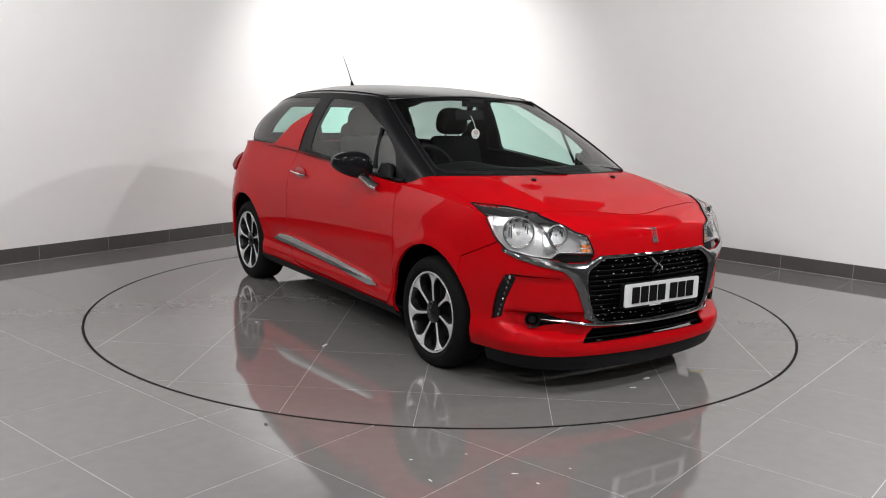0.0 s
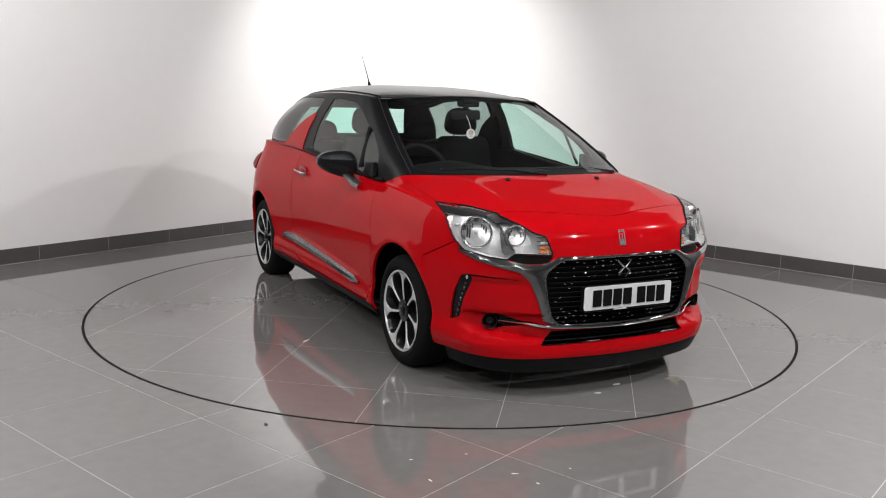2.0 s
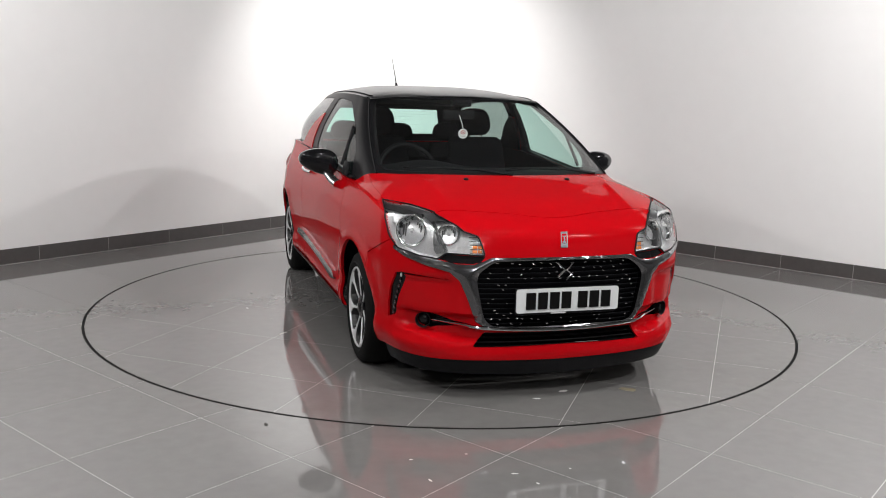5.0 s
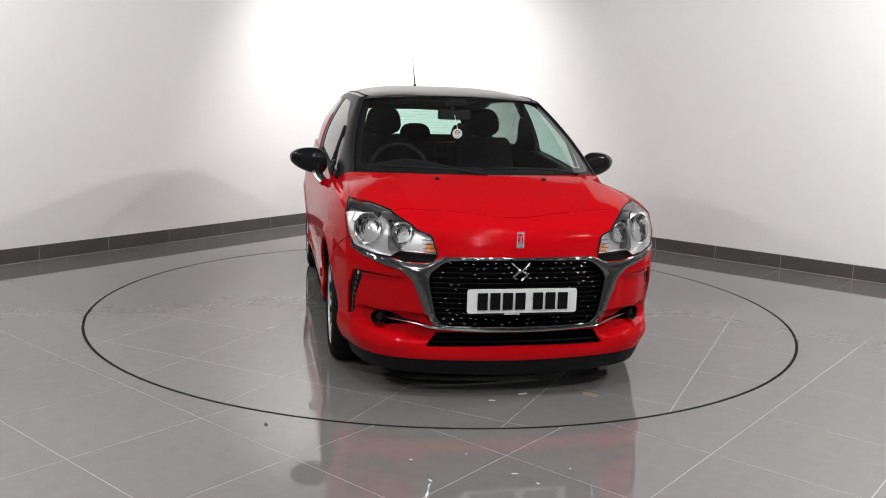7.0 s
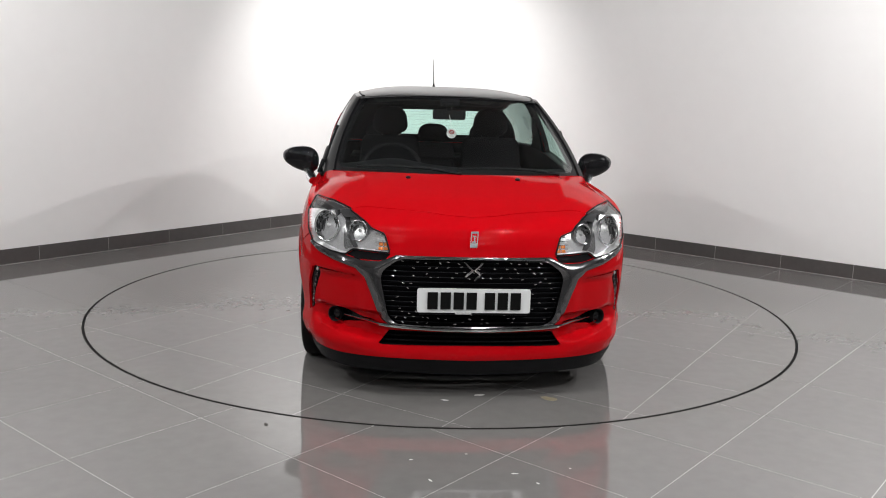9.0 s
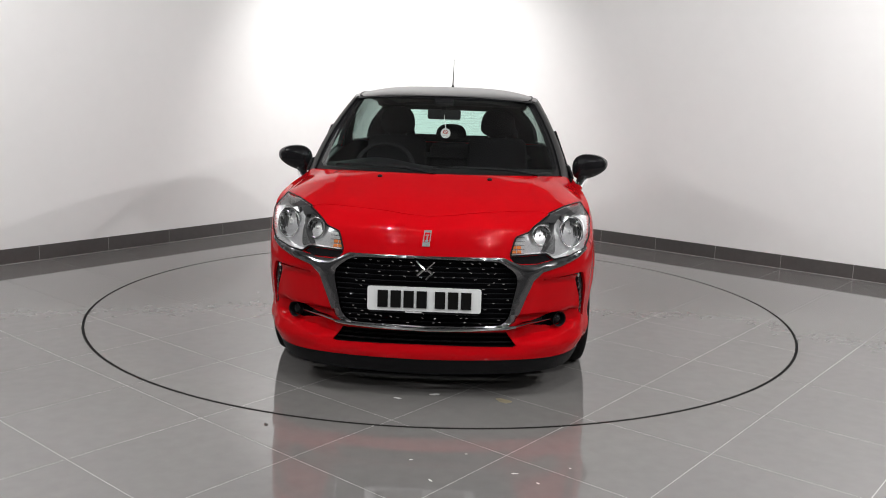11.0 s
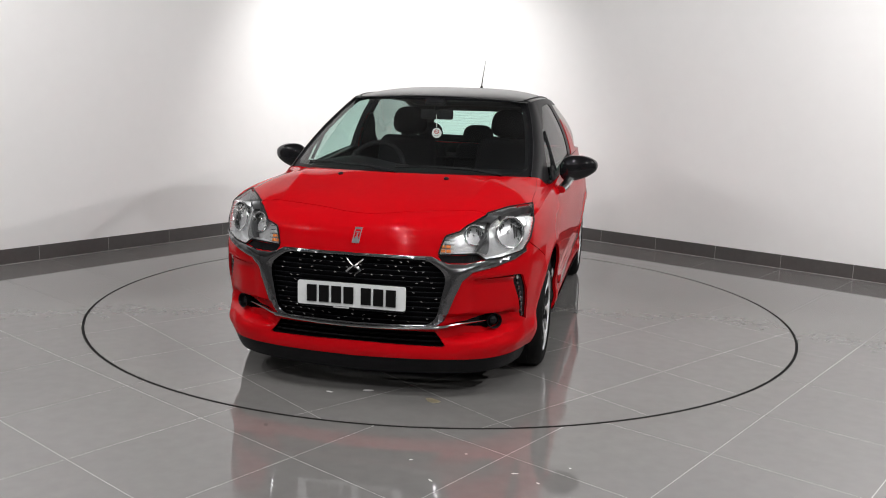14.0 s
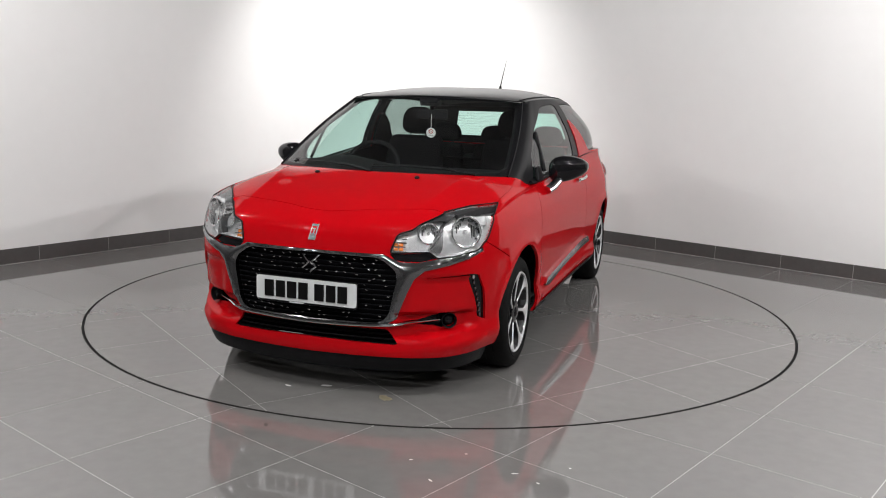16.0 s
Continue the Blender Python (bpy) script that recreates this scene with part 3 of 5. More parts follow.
def rimmed(bm, fn, off, depth, crown=0.0, wide=0.03):
    """Bends a flat piece on to the skin at off and turns its edges in by depth; crown swells its middle."""
    flat = {v: (v.co.x, v.co.y) for v in bm.verts}
    swell = {}
    if crown:
        lines = [(Vector((e.verts[0].co.x * 0.2, e.verts[0].co.y * 0.65)), Vector((e.verts[1].co.x * 0.2, e.verts[1].co.y * 0.65))) for e in bm.edges if len(e.link_faces) == 1 and not all(v.co.x < 1e-3 for v in e.verts)]
        for v in bm.verts:
            p = Vector((v.co.x * 0.2, v.co.y * 0.65))
            d = min((p - (a + (b - a) * min(max((p - a).dot(b - a) / max((b - a).length_squared, 1e-12), 0), 1))).length for a, b in lines)
            k = min(d / wide, 1)
            swell[v] = crown * (1 - (1 - k) ** 2)
    end = S_MAX if fn is skin else 12.0
    rim = [e for e in bm.edges if len(e.link_faces) == 1 and not all(v.co.x < 1e-3 or v.co.x > end - 1e-3 for v in e.verts)]
    got = bmesh.ops.extrude_edge_only(bm, edges=rim)["geom"]
    lows = [g for g in got if isinstance(g, bmesh.types.BMVert)]
    low = {v: (v.co.x, v.co.y) for v in lows}
    for v, k in flat.items():
        v.co = fn(*k, off + swell.get(v, 0.0))
    for v, k in low.items():
        v.co = fn(*k, off - depth)
    bmesh.ops.recalc_face_normals(bm, faces=bm.faces)
    return bm


def outward(bm, centre=(0, 0, 0.6)):
    """Turns the faces of an open sheet away from the car's middle."""
    c = Vector(centre)
    n = sum(f.normal.dot(f.calc_center_median() - c) * f.calc_area() for f in bm.faces)
    if n < 0:
        bmesh.ops.reverse_faces(bm, faces=bm.faces)
    return bm


def both(name, bm, material, label="", parent=None, smooth=True):
    """The part and its mirror image."""
    other = mirror_bm(bm)
    return part(name, bm, material, parent or CAR, label, smooth), part(name, other, material, parent or CAR, label, smooth)


def whole(name, bm, material, label="", parent=None, smooth=True):
    join_bm(bm, mirror_bm(bm), 0.0008)
    return part(name, bm, material, parent or CAR, label, smooth)


def circle(y, z, r, n=36):
    return [(y + r * math.cos(2 * math.pi * k / n), z + r * math.sin(2 * math.pi * k / n)) for k in range(n)]


def panel(bm, poly, gap=0.0035):
    """Takes a panel out of the sheet, with a shut line round it."""
    piece = take(bm, grow(poly, gap))
    inner = take(piece, grow(poly, -gap))
    piece.free()
    return inner


# ---- the sheets of the body
def body_sheet():
    bm = sheet(0, S_MAX, 190, 0, 1, 54)
    return join_bm(bm, sheet(0, 9, 90, 1, 2, 30), 1e-4)


SHELL = body_sheet()
ARCH_F = [p for p in circle(HUB_F[1], HUB_Z + 0.018, 0.345, 48) if p[1] > 0.1]
ARCH_R = [p for p in circle(HUB_R[1], HUB_Z + 0.018, 0.345, 48) if p[1] > 0.1]
LAMP = rounded(on([(0.752, -1.49, 0.892), (0.768, -1.66, 0.838), (0.772, -1.735, 0.752), (0.742, -1.79, 0.70), (0.66, -1.878, 0.676), (0.591, -1.928, 0.668), (0.556, -1.945, 0.697), (0.384, -2.002, 0.689),
             (0.408, -1.963, 0.772), (0.468, -1.93, 0.788), (0.49, -1.90, 0.805), (0.570, -1.80, 0.855), (0.662, -1.66, 0.889)]), 0.06, 3)
FOOT = on([(0.586, -1.932, 0.667), (0.555, -1.944, 0.692), (0.384, -2.002, 0.684), (0.405, -2.004, 0.660), (0.44, -2.00, 0.652), (0.52, -1.972, 0.652)])
GRILLE = nose_poly(rounded([(-0.02, 0.670), (0.345, 0.665), (0.418, 0.612), (0.428, 0.574), (0.390, 0.395), (0.348, 0.360), (-0.02, 0.356)], 0.03, 4))
GRILLE = [(s if s > 0.03 else -0.1, v) for s, v in GRILLE]
BAND = nose_poly([(0, 0.682), (0.36, 0.682), (0.40, 0.664), (0.44, 0.650), (0.52, 0.650), (0.59, 0.664), (0.66, 0.672), (0.742, 0.696), (0.768, 0.712), (0.768, 0.696),
                  (0.724, 0.664), (0.649, 0.637), (0.548, 0.612), (0.504, 0.573), (0.474, 0.508), (0.426, 0.380), (0.375, 0.352), (0.335, 0.345), (0, 0.338)])
INTAKE = nose_poly([(0, 0.328), (0.385, 0.330), (0.435, 0.262), (0.42, 0.256), (0, 0.262)])
LED = on([(0.755, -1.786, 0.582), (0.733, -1.821, 0.592), (0.720, -1.830, 0.566), (0.744, -1.80, 0.47), (0.754, -1.777, 0.375), (0.786, -1.722, 0.355), (0.788, -1.735, 0.427), (0.778, -1.757, 0.506)])
SLIT = on([(0.735, -1.818, 0.590), (0.66, -1.90, 0.582), (0.555, -1.968, 0.565), (0.66, -1.90, 0.574), (0.735, -1.818, 0.577)])
SLOT = nose_poly([(0.600, 0.394), (0.655, 0.404), (0.690, 0.392), (0.694, 0.366), (0.672, 0.340), (0.640, 0.332), (0.606, 0.342), (0.52, 0.350), (0.425, 0.352), (0.425, 0.360), (0.52, 0.372)])
DOOR = side_poly(rounded([(-0.875, 0.96), (-0.915, 0.70), (-0.92, 0.40), (-0.88, 0.262), (-0.80, 0.248), (0.36, 0.268), (0.44, 0.30), (0.50, 0.42), (0.505, 0.72), (0.53, 0.90), (0.47, 1.08)], 0.06, 4))
DOOR = [(s, min(v, 1.001)) for s, v in DOOR]
HOOD_EDGE = [(-0.1, 1.155), (1.0, 1.145), (2.0, 1.118), (2.8, 1.082), (3.4, 1.045), *on([(0.575, -1.795, 0.856), (0.662, -1.66, 0.889), (0.748, -1.485, 0.897), (0.742, -1.25, 0.93), (0.722, -1.06, 0.97)])]
HOOD_EDGE = [*HOOD_EDGE, (HOOD_EDGE[-1][0], 2.1), (-0.1, 2.1)]
BUMPER = [(-0.1, -0.1), (5.75, -0.1), find((0.838, -1.52, 0.55)), find((0.834, -1.535, 0.637)), find((0.80, -1.678, 0.702)), find((0.70, -1.80, 0.79)), (4.0, 1.25), (-0.1, 1.6)]
STRIP = on([(0.862, 0.742, 0.383), (0.864, 0.604, 0.436), (0.861, 0.427, 0.444), (0.852, -0.237, 0.401), (0.847, -0.671, 0.366), (0.844, -0.736, 0.332), (0.844, -0.634, 0.319), (0.849, -0.194, 0.351), (0.856, 0.441, 0.377)])

for arch in (ARCH_F, ARCH_R):
    take(SHELL, side_poly(arch)).free()
BACK = SHELL.copy()
for hole in (LAMP, GRILLE, INTAKE, SLOT, LED):
    take(BACK, hole).free()
outward(bend(BACK, skin, -0.022))
whole("inner_shell", BACK, TRIM)

lens_flat = take(SHELL, LAMP)
foot_flat = take(SHELL, FOOT)
take(SHELL, GRILLE).free()
band_flat = take(SHELL, BAND)
take(SHELL, INTAKE).free()
led_flat = take(SHELL, LED)
take(SHELL, SLIT).free()
slot_flat = take(SHELL, SLOT)
hood_flat = panel(SHELL, HOOD_EDGE, 0.006)
door_flat = panel(SHELL, DOOR, 0.005)
bump_flat = panel(SHELL, BUMPER)

whole("bonnet", rimmed(hood_flat, skin, 0.0, 0.015), RED)
whole("front_bumper", rimmed(bump_flat, skin, 0.0, 0.012), RED)
both("door", rimmed(door_flat, skin, 0.0, 0.014), RED)
both("side_panel", rimmed(SHELL, skin, 0.0, 0.016), RED)
bmesh.ops.subdivide_edges(band_flat, edges=[e for e in band_flat.edges if len(e.link_faces) == 2], cuts=1)
whole("grille_surround", rimmed(band_flat, skin, 0.006, 0.025, 0.015, 0.045), SATIN, "dark chrome grille surround")
both("fog_recess", rimmed(slot_flat, skin, -0.035, -0.033), BLACK, "black recess round the fog lamp")
both("headlight_base", rimmed(foot_flat, skin, -0.006, 0.02), BLACK, "gloss black strip below the headlight")

# ---- headlights
def headlight():
    """Clear lens over a silver housing: a round main bowl, a smaller inner bowl, a blade between them, a dark brow and an indicator."""
    bowl = lens_flat.copy()
    glass = lens_flat.copy()
    rimmed(glass, skin, 0.004, 0.008)
    rimmed(bowl, skin, -0.045, -0.044)
    lamps = both("headlight", glass, LENS, "clear headlight lens over chrome reflectors")
    for lamp in lamps:
        lamp.visible_shadow = False
    bowls = both("housing", bowl, HOUSING, "silver headlight housing")
    edge = [skin(*p, 0.003) for p in LAMP]
    for lamp, b, side in zip(lamps, bowls, (1, -1)):
        b.parent = lamp
        bm = bmesh.new()
        tube(bm, [(side * p.x, p.y, p.z) for p in edge], 0.0042, 6, closed=True)
        part("lens_seal", bm, TRIM, lamp, "black seal round the lens")
        for c, r, tilt in (((0.682, -1.790, 0.782), 0.071, 36), ((0.532, -1.893, 0.775), 0.047, 22)):
            m = Matrix.Translation((side * c[0], c[1], c[2])) @ Matrix.Rotation(radians(-90 + side * tilt), 4, "Z") @ Matrix.Rotation(radians(-6), 4, "Y")
            bm = bmesh.new()
            rings = spin(bm, [(0.004, r * 0.97), (-0.010, r * 0.93), (-0.026, r * 0.82), (-0.040, r * 0.64), (-0.050, r * 0.44), (-0.055, r * 0.2), (-0.056, 0.0005)], 36)
            for j, ring in enumerate(rings):
                for k, v in enumerate(ring):
                    v.co.x += 0.0050 * ((k * 5 + j * 3) % 4 - 1.5) * (1 if 0 < j < 6 else 0)
            bmesh.ops.transform(bm, matrix=m, verts=bm.verts)
            part("reflector", bm, REFLECTOR, lamp, "faceted bowl reflector", smooth=False)
            bm = bmesh.new()
            tube(bm, [m @ Vector((0.006, r * 1.01 * math.cos(2 * math.pi * k / 40), r * 1.01 * math.sin(2 * math.pi * k / 40))) for k in range(40)], 0.0042, 8, closed=True)
            part("bezel", bm, BRIGHT, lamp, "chrome ring round the reflector")
            bm = bmesh.new()
            spin(bm, [(0.004, 0.0005), (0.002, r * 0.09), (-0.006, r * 0.15), (-0.016, r * 0.13), (-0.04, r * 0.11)], 16)
            bmesh.ops.transform(bm, matrix=m, verts=bm.verts)
            part("bulb_shield", bm, LENS_WHITE, lamp)
            # Added dark strips imitate the dark reflections either side of the bulb.
            bm = bmesh.new()
            for a in (-1, 1):
                for k in range(3):
                    box(bm, -0.046 + 0.006 * k, a * r * (0.30 + 0.16 * k) - 0.003, -r * (0.55 - 0.10 * k), -0.020 + 0.006 * k, a * r * (0.30 + 0.16 * k) + 0.003, r * (0.55 - 0.10 * k), 0.001)
            bmesh.ops.transform(bm, matrix=m, verts=bm.verts)
            part("reflector_rib", bm, BROW, lamp, "dark strips drawing the bowl's dark reflections")
        # indicator: rows of amber cells behind fine bars
        for row in range(3):
            for col in range(2):
                x, z = 0.404 + 0.024 * col - 0.002 * row, 0.705 + 0.020 * row
                y = skin(*find((x, -1.975, z))).y + 0.012
                bm = bmesh.new()
                box(bm, -0.0105, -0.003, -0.0075, 0.0105, 0.003, 0.0075, 0.002)
                ob = part("indicator_cell", bm, AMBER if row < 2 else LENS_WHITE, lamp)
                ob.matrix_basis = pose(side * x, y, z, -14, 0, side * 18)
        for k in range(5):
            bm = bmesh.new()
            z = 0.698 + 0.018 * k
            pts = [Vector((x, skin(*find((x, -1.97, z))).y + 0.008, z)) for x in (0.392 + 0.002 * k, 0.42, 0.452)]
            tube(bm, [(side * p.x, p.y, p.z) for p in pts], 0.0016, 6)
            part("fin", bm, CHROME, lamp)

    def inlay(name, pts, off, material, label):
        src = lens_flat.copy()
        piece = take(src, on(pts))
        src.free()
        for ob, lamp in zip(both(name, rimmed(piece, skin, off, 0.03), material, label), lamps):
            ob.parent = lamp

    inlay("brow", [(0.752, -1.49, 0.892), (0.750, -1.525, 0.888), (0.712, -1.62, 0.883), (0.664, -1.715, 0.866), (0.625, -1.785, 0.840), (0.606, -1.83, 0.822), (0.560, -1.85, 0.832), (0.520, -1.895, 0.806), (0.512, -1.89, 0.812), (0.570, -1.80, 0.855), (0.662, -1.66, 0.889)], -0.006, BROW, "dark grey brow inside the lens")
    inlay("divider", [(0.630, -1.785, 0.836), (0.600, -1.83, 0.828), (0.588, -1.88, 0.770), (0.566, -1.92, 0.712), (0.552, -1.94, 0.700), (0.572, -1.905, 0.748), (0.590, -1.86, 0.795)], -0.014, BROW, "dark blade between the reflectors")
    inlay("divider_edge", [(0.596, -1.86, 0.790), (0.582, -1.90, 0.735), (0.562, -1.935, 0.700), (0.600, -1.915, 0.685), (0.606, -1.90, 0.700), (0.602, -1.88, 0.735)], -0.020, BRIGHT, "bright facet beside the blade")
    lens_flat.free()


HOUSING = mat("silver_housing", (0.62, 0.62, 0.63), 0.28, 0.55, 0.3, grain=0.15, scale=90, bump=0.4)
REFLECTOR = mat("faceted_reflector", (0.52, 0.53, 0.54), 0.04, 1.0)
BROW = mat("dark_grey_trim", (0.05, 0.05, 0.052), 0.3, 0.3, grain=0.1, scale=100)
AMBER = mat("amber_glass", (0.75, 0.22, 0.05), 0.15, 0.0, 0.5)
LENS_WHITE = mat("bulb_glass", (0.8, 0.8, 0.8), 0.08, 0.4, 0.5)
headlight()

# ---- grille
def nose_y(x, z):
    return skin(s_of_x(max(abs(x), 0.001)), flat_of(s_of_x(max(abs(x), 0.001)), z)[1]).y


def grille_half(z):
    return curve([(0.35, 0.34), (0.40, 0.386), (0.572, 0.425), (0.607, 0.414), (0.662, 0.34)], z)


def grille():
    root = part("grille", grille_back(), GRILLE_BLACK, CAR, "black grille with fine bars and chrome flecks")
    rows = 13
    stud = None
    for k in range(rows):
        z = 0.368 + (0.652 - 0.368) * k / (rows - 1)
        w = grille_half(z) - 0.004
        bm = bmesh.new()
        n = 20
        tube(bm, [(-w + 2 * w * i / n, nose_y(-w + 2 * w * i / n, z) + 0.020, z) for i in range(n + 1)], 0.0048, 6, flat=0.8)
        part("grille_bar", bm, GRILLE_BLACK, root)
        for i in range(-11, 12):
            x = i * 0.036 + (0.018 if k % 2 else 0)
            if abs(x) > w - 0.02 or (abs(x) < 0.27 and 0.425 < z < 0.56):
                continue
            if random.random() < 0.48:
                continue
            x += random.uniform(-0.010, 0.010)
            if stud is None:
                bm = bmesh.new()
                box(bm, -0.006, -0.004, -0.0022, 0.006, 0.004, 0.0022, 0.0012)
                stud = part("grille_fleck", bm, BRIGHT, root)
                ob = stud
            else:
                ob = new("grille_fleck", stud.data)
                ob.parent = root
            ob.matrix_basis = pose(x, nose_y(x, z) + 0.012, z + 0.001 + random.uniform(-0.006, 0.006), random.uniform(-30, 30), random.uniform(-25, 35), math.degrees(math.atan2(nose_y(x + 0.02, z) - nose_y(x - 0.02, z), 0.04)))
    for bars in (((-0.040, 0.034), (-0.020, 0.012), (-0.005, 0.000), (-0.020, -0.014), (-0.038, -0.030)), ((0.042, 0.034), (0.020, 0.012), (0.005, 0.000), (0.020, -0.010), (0.030, -0.022), (0.012, -0.036), (0.004, -0.048))):
        bm = bmesh.new()
        n = len(bars)
        tube(bm, [(x, nose_y(x, 0.622 + z) - 0.004, 0.622 + z) for x, z in bars], [0.003 + 0.004 * math.sin(math.pi * (i + 0.3) / n) for i in range(n)], 6)
        part("emblem", bm, CHROME, root, "chrome emblem bars")


def grille_back():
    bm = sheet(-1, 1, 24, 0, 1, 8)
    for v in bm.verts:
        z = 0.34 + 0.35 * v.co.y
        x = v.co.x * 0.46
        v.co = Vector((x, nose_y(x, z) + 0.045, z))
    return outward(bm)


GRILLE_BLACK = mat("grille_black", (0.003, 0.003, 0.004), 0.6, spec=0.05, grain=0.2, scale=100)
grille()


def intake():
    bm = sheet(-1, 1, 24, 0, 1, 4)
    for v in bm.verts:
        z, x = 0.245 + 0.1 * v.co.y, v.co.x * 0.46
        v.co = Vector((x, nose_y(x, 0.3) + 0.07, z))
    root = part("lower_intake", outward(bm), GRILLE_BLACK, CAR, "black lower air intake")
    for z in (0.275, 0.297, 0.318):
        bm = bmesh.new()
        tube(bm, [(-0.41 + 0.82 * i / 20, nose_y(-0.41 + 0.82 * i / 20, z) + 0.03, z) for i in range(21)], 0.006, 6, flat=0.6)
        part("intake_bar", bm, TRIM, root)
    # chrome bar that runs out to the fog lamps
    bm = bmesh.new()
    pts = []
    for i in range(41):
        x = -0.60 + 1.2 * i / 40
        z = 0.341 + 0.030 * (abs(x) / 0.6) ** 2
        pts.append((x, nose_y(x, 0.345) - 0.012 + 0.03 * plateau(abs(x), 0.52, 0.9, 0.15), z))
    tube(bm, pts, [0.003 + 0.007 * min(1, (0.6 - abs(p[0])) / 0.15) for p in pts], 8, flat=0.8)
    part("chrome_bar", bm, CHROME, CAR, "chrome bar under the grille")


intake()


def fog_lamp(side):
    bm = bmesh.new()
    spin(bm, [(0.002, 0.037), (0.0, 0.033), (-0.03, 0.032), (-0.032, 0.0005)], 28)
    m = Matrix.Translation((side * 0.640, -1.874, 0.368)) @ Matrix.Rotation(radians(-90 + side * 30), 4, "Z")
    bmesh.ops.transform(bm, matrix=m, verts=bm.verts)
    root = part("fog_lamp", bm, TRIM, CAR, "round dark fog lamp")
    bm = bmesh.new()
    spin(bm, [(-0.006, 0.0005), (-0.008, 0.014), (-0.014, 0.022), (-0.022, 0.028), (-0.03, 0.030)], 28)
    bmesh.ops.transform(bm, matrix=m, verts=bm.verts)
    part("lens", bm, BLACK, root)


for side in (1, -1):
    fog_lamp(side)


def led_strip():
    a = both("daytime_lamp", rimmed(led_flat, skin, -0.014, 0.02), BLACK, "black strip of small daytime lights")
    for k in range(8):
        f = k / 7
        s0 = np.array(find((0.742, -1.808, 0.568))) * (1 - f) + np.array(find((0.768, -1.758, 0.380))) * f
        c = skin(s0[0], s0[1], -0.009)
        for ob, side in zip(a, (1, -1)):
            bm = bmesh.new()
            bmesh.ops.create_uvsphere(bm, u_segments=12, v_segments=8, radius=0.0100)
            for v in bm.verts:
                v.co = Vector((v.co.x * 0.6 * side + c.x * side, v.co.y * 0.6 + c.y, v.co.z * 1.05 + c.z))
            part("light_cell", bm, LENS_WHITE if k == 0 else SATIN, ob)


led_strip()


# ---- chrome side strip, sill, spoiler
def trims():
    src = body_sheet()
    piece = take(src, STRIP)
    src.free()
    cut = on([(0.862, 0.80, 0.36), (0.862, 0.80, 0.415), (0.852, -0.237, 0.374), (0.844, -0.80, 0.335), (0.844, -0.80, 0.28), (0.849, -0.2, 0.30)])
    low = take(piece, cut)
    both("side_strip", rimmed(piece, skin, 0.016, 0.016), BRIGHT, "chrome strip along the door")
    both("side_strip_base", rimmed(low, skin, 0.012, 0.014), SATIN, "dark chrome lower edge of the strip")
    # black sill under the doors
    bm = sheet(-0.93, 0.95, 40, 0, 1, 6)
    for v in bm.verts:
        y, f = v.co.x, v.co.y
        z = 0.185 + 0.065 * f
        k = find_x(y)
        v.co = Vector((k - 0.012 - 0.05 * (1 - f) ** 2, y, z))
    both("sill", outward(bm), TRIM, "black plastic sill")
    # black lip below the bumper
    bm = sheet(0, 5.5, 60, 0, 1, 6)
    for v in bm.verts:
        s, f = v.co.x, v.co.y
        z0 = 0.113 + 0.004 * s
        z = z0 + (bottom_z(s) + 0.012 - z0) * f
        p, q = plan_at(s)
        d = inset(s, bottom_z(s) + 0.012) + 0.008 + 0.030 * (1 - f) ** 1.5
        x, y = p[0] - q[0] * d, p[1] - q[1] * d
        v.co = Vector((max(x, 0) if s < 0.5 else x, y, z))
    whole("front_lip", outward(bm), TRIM, "black plastic lip under the bumper")
    bm = bmesh.new()
    box(bm, -0.72, -1.80, 0.185, 0.72, 1.8, 0.235, 0.02)
    part("floor_pan", bm, TRIM, CAR, "dark underside")


def find_x(y):
    return hermite(PLAN, s_of_y(y))[0]


trims()


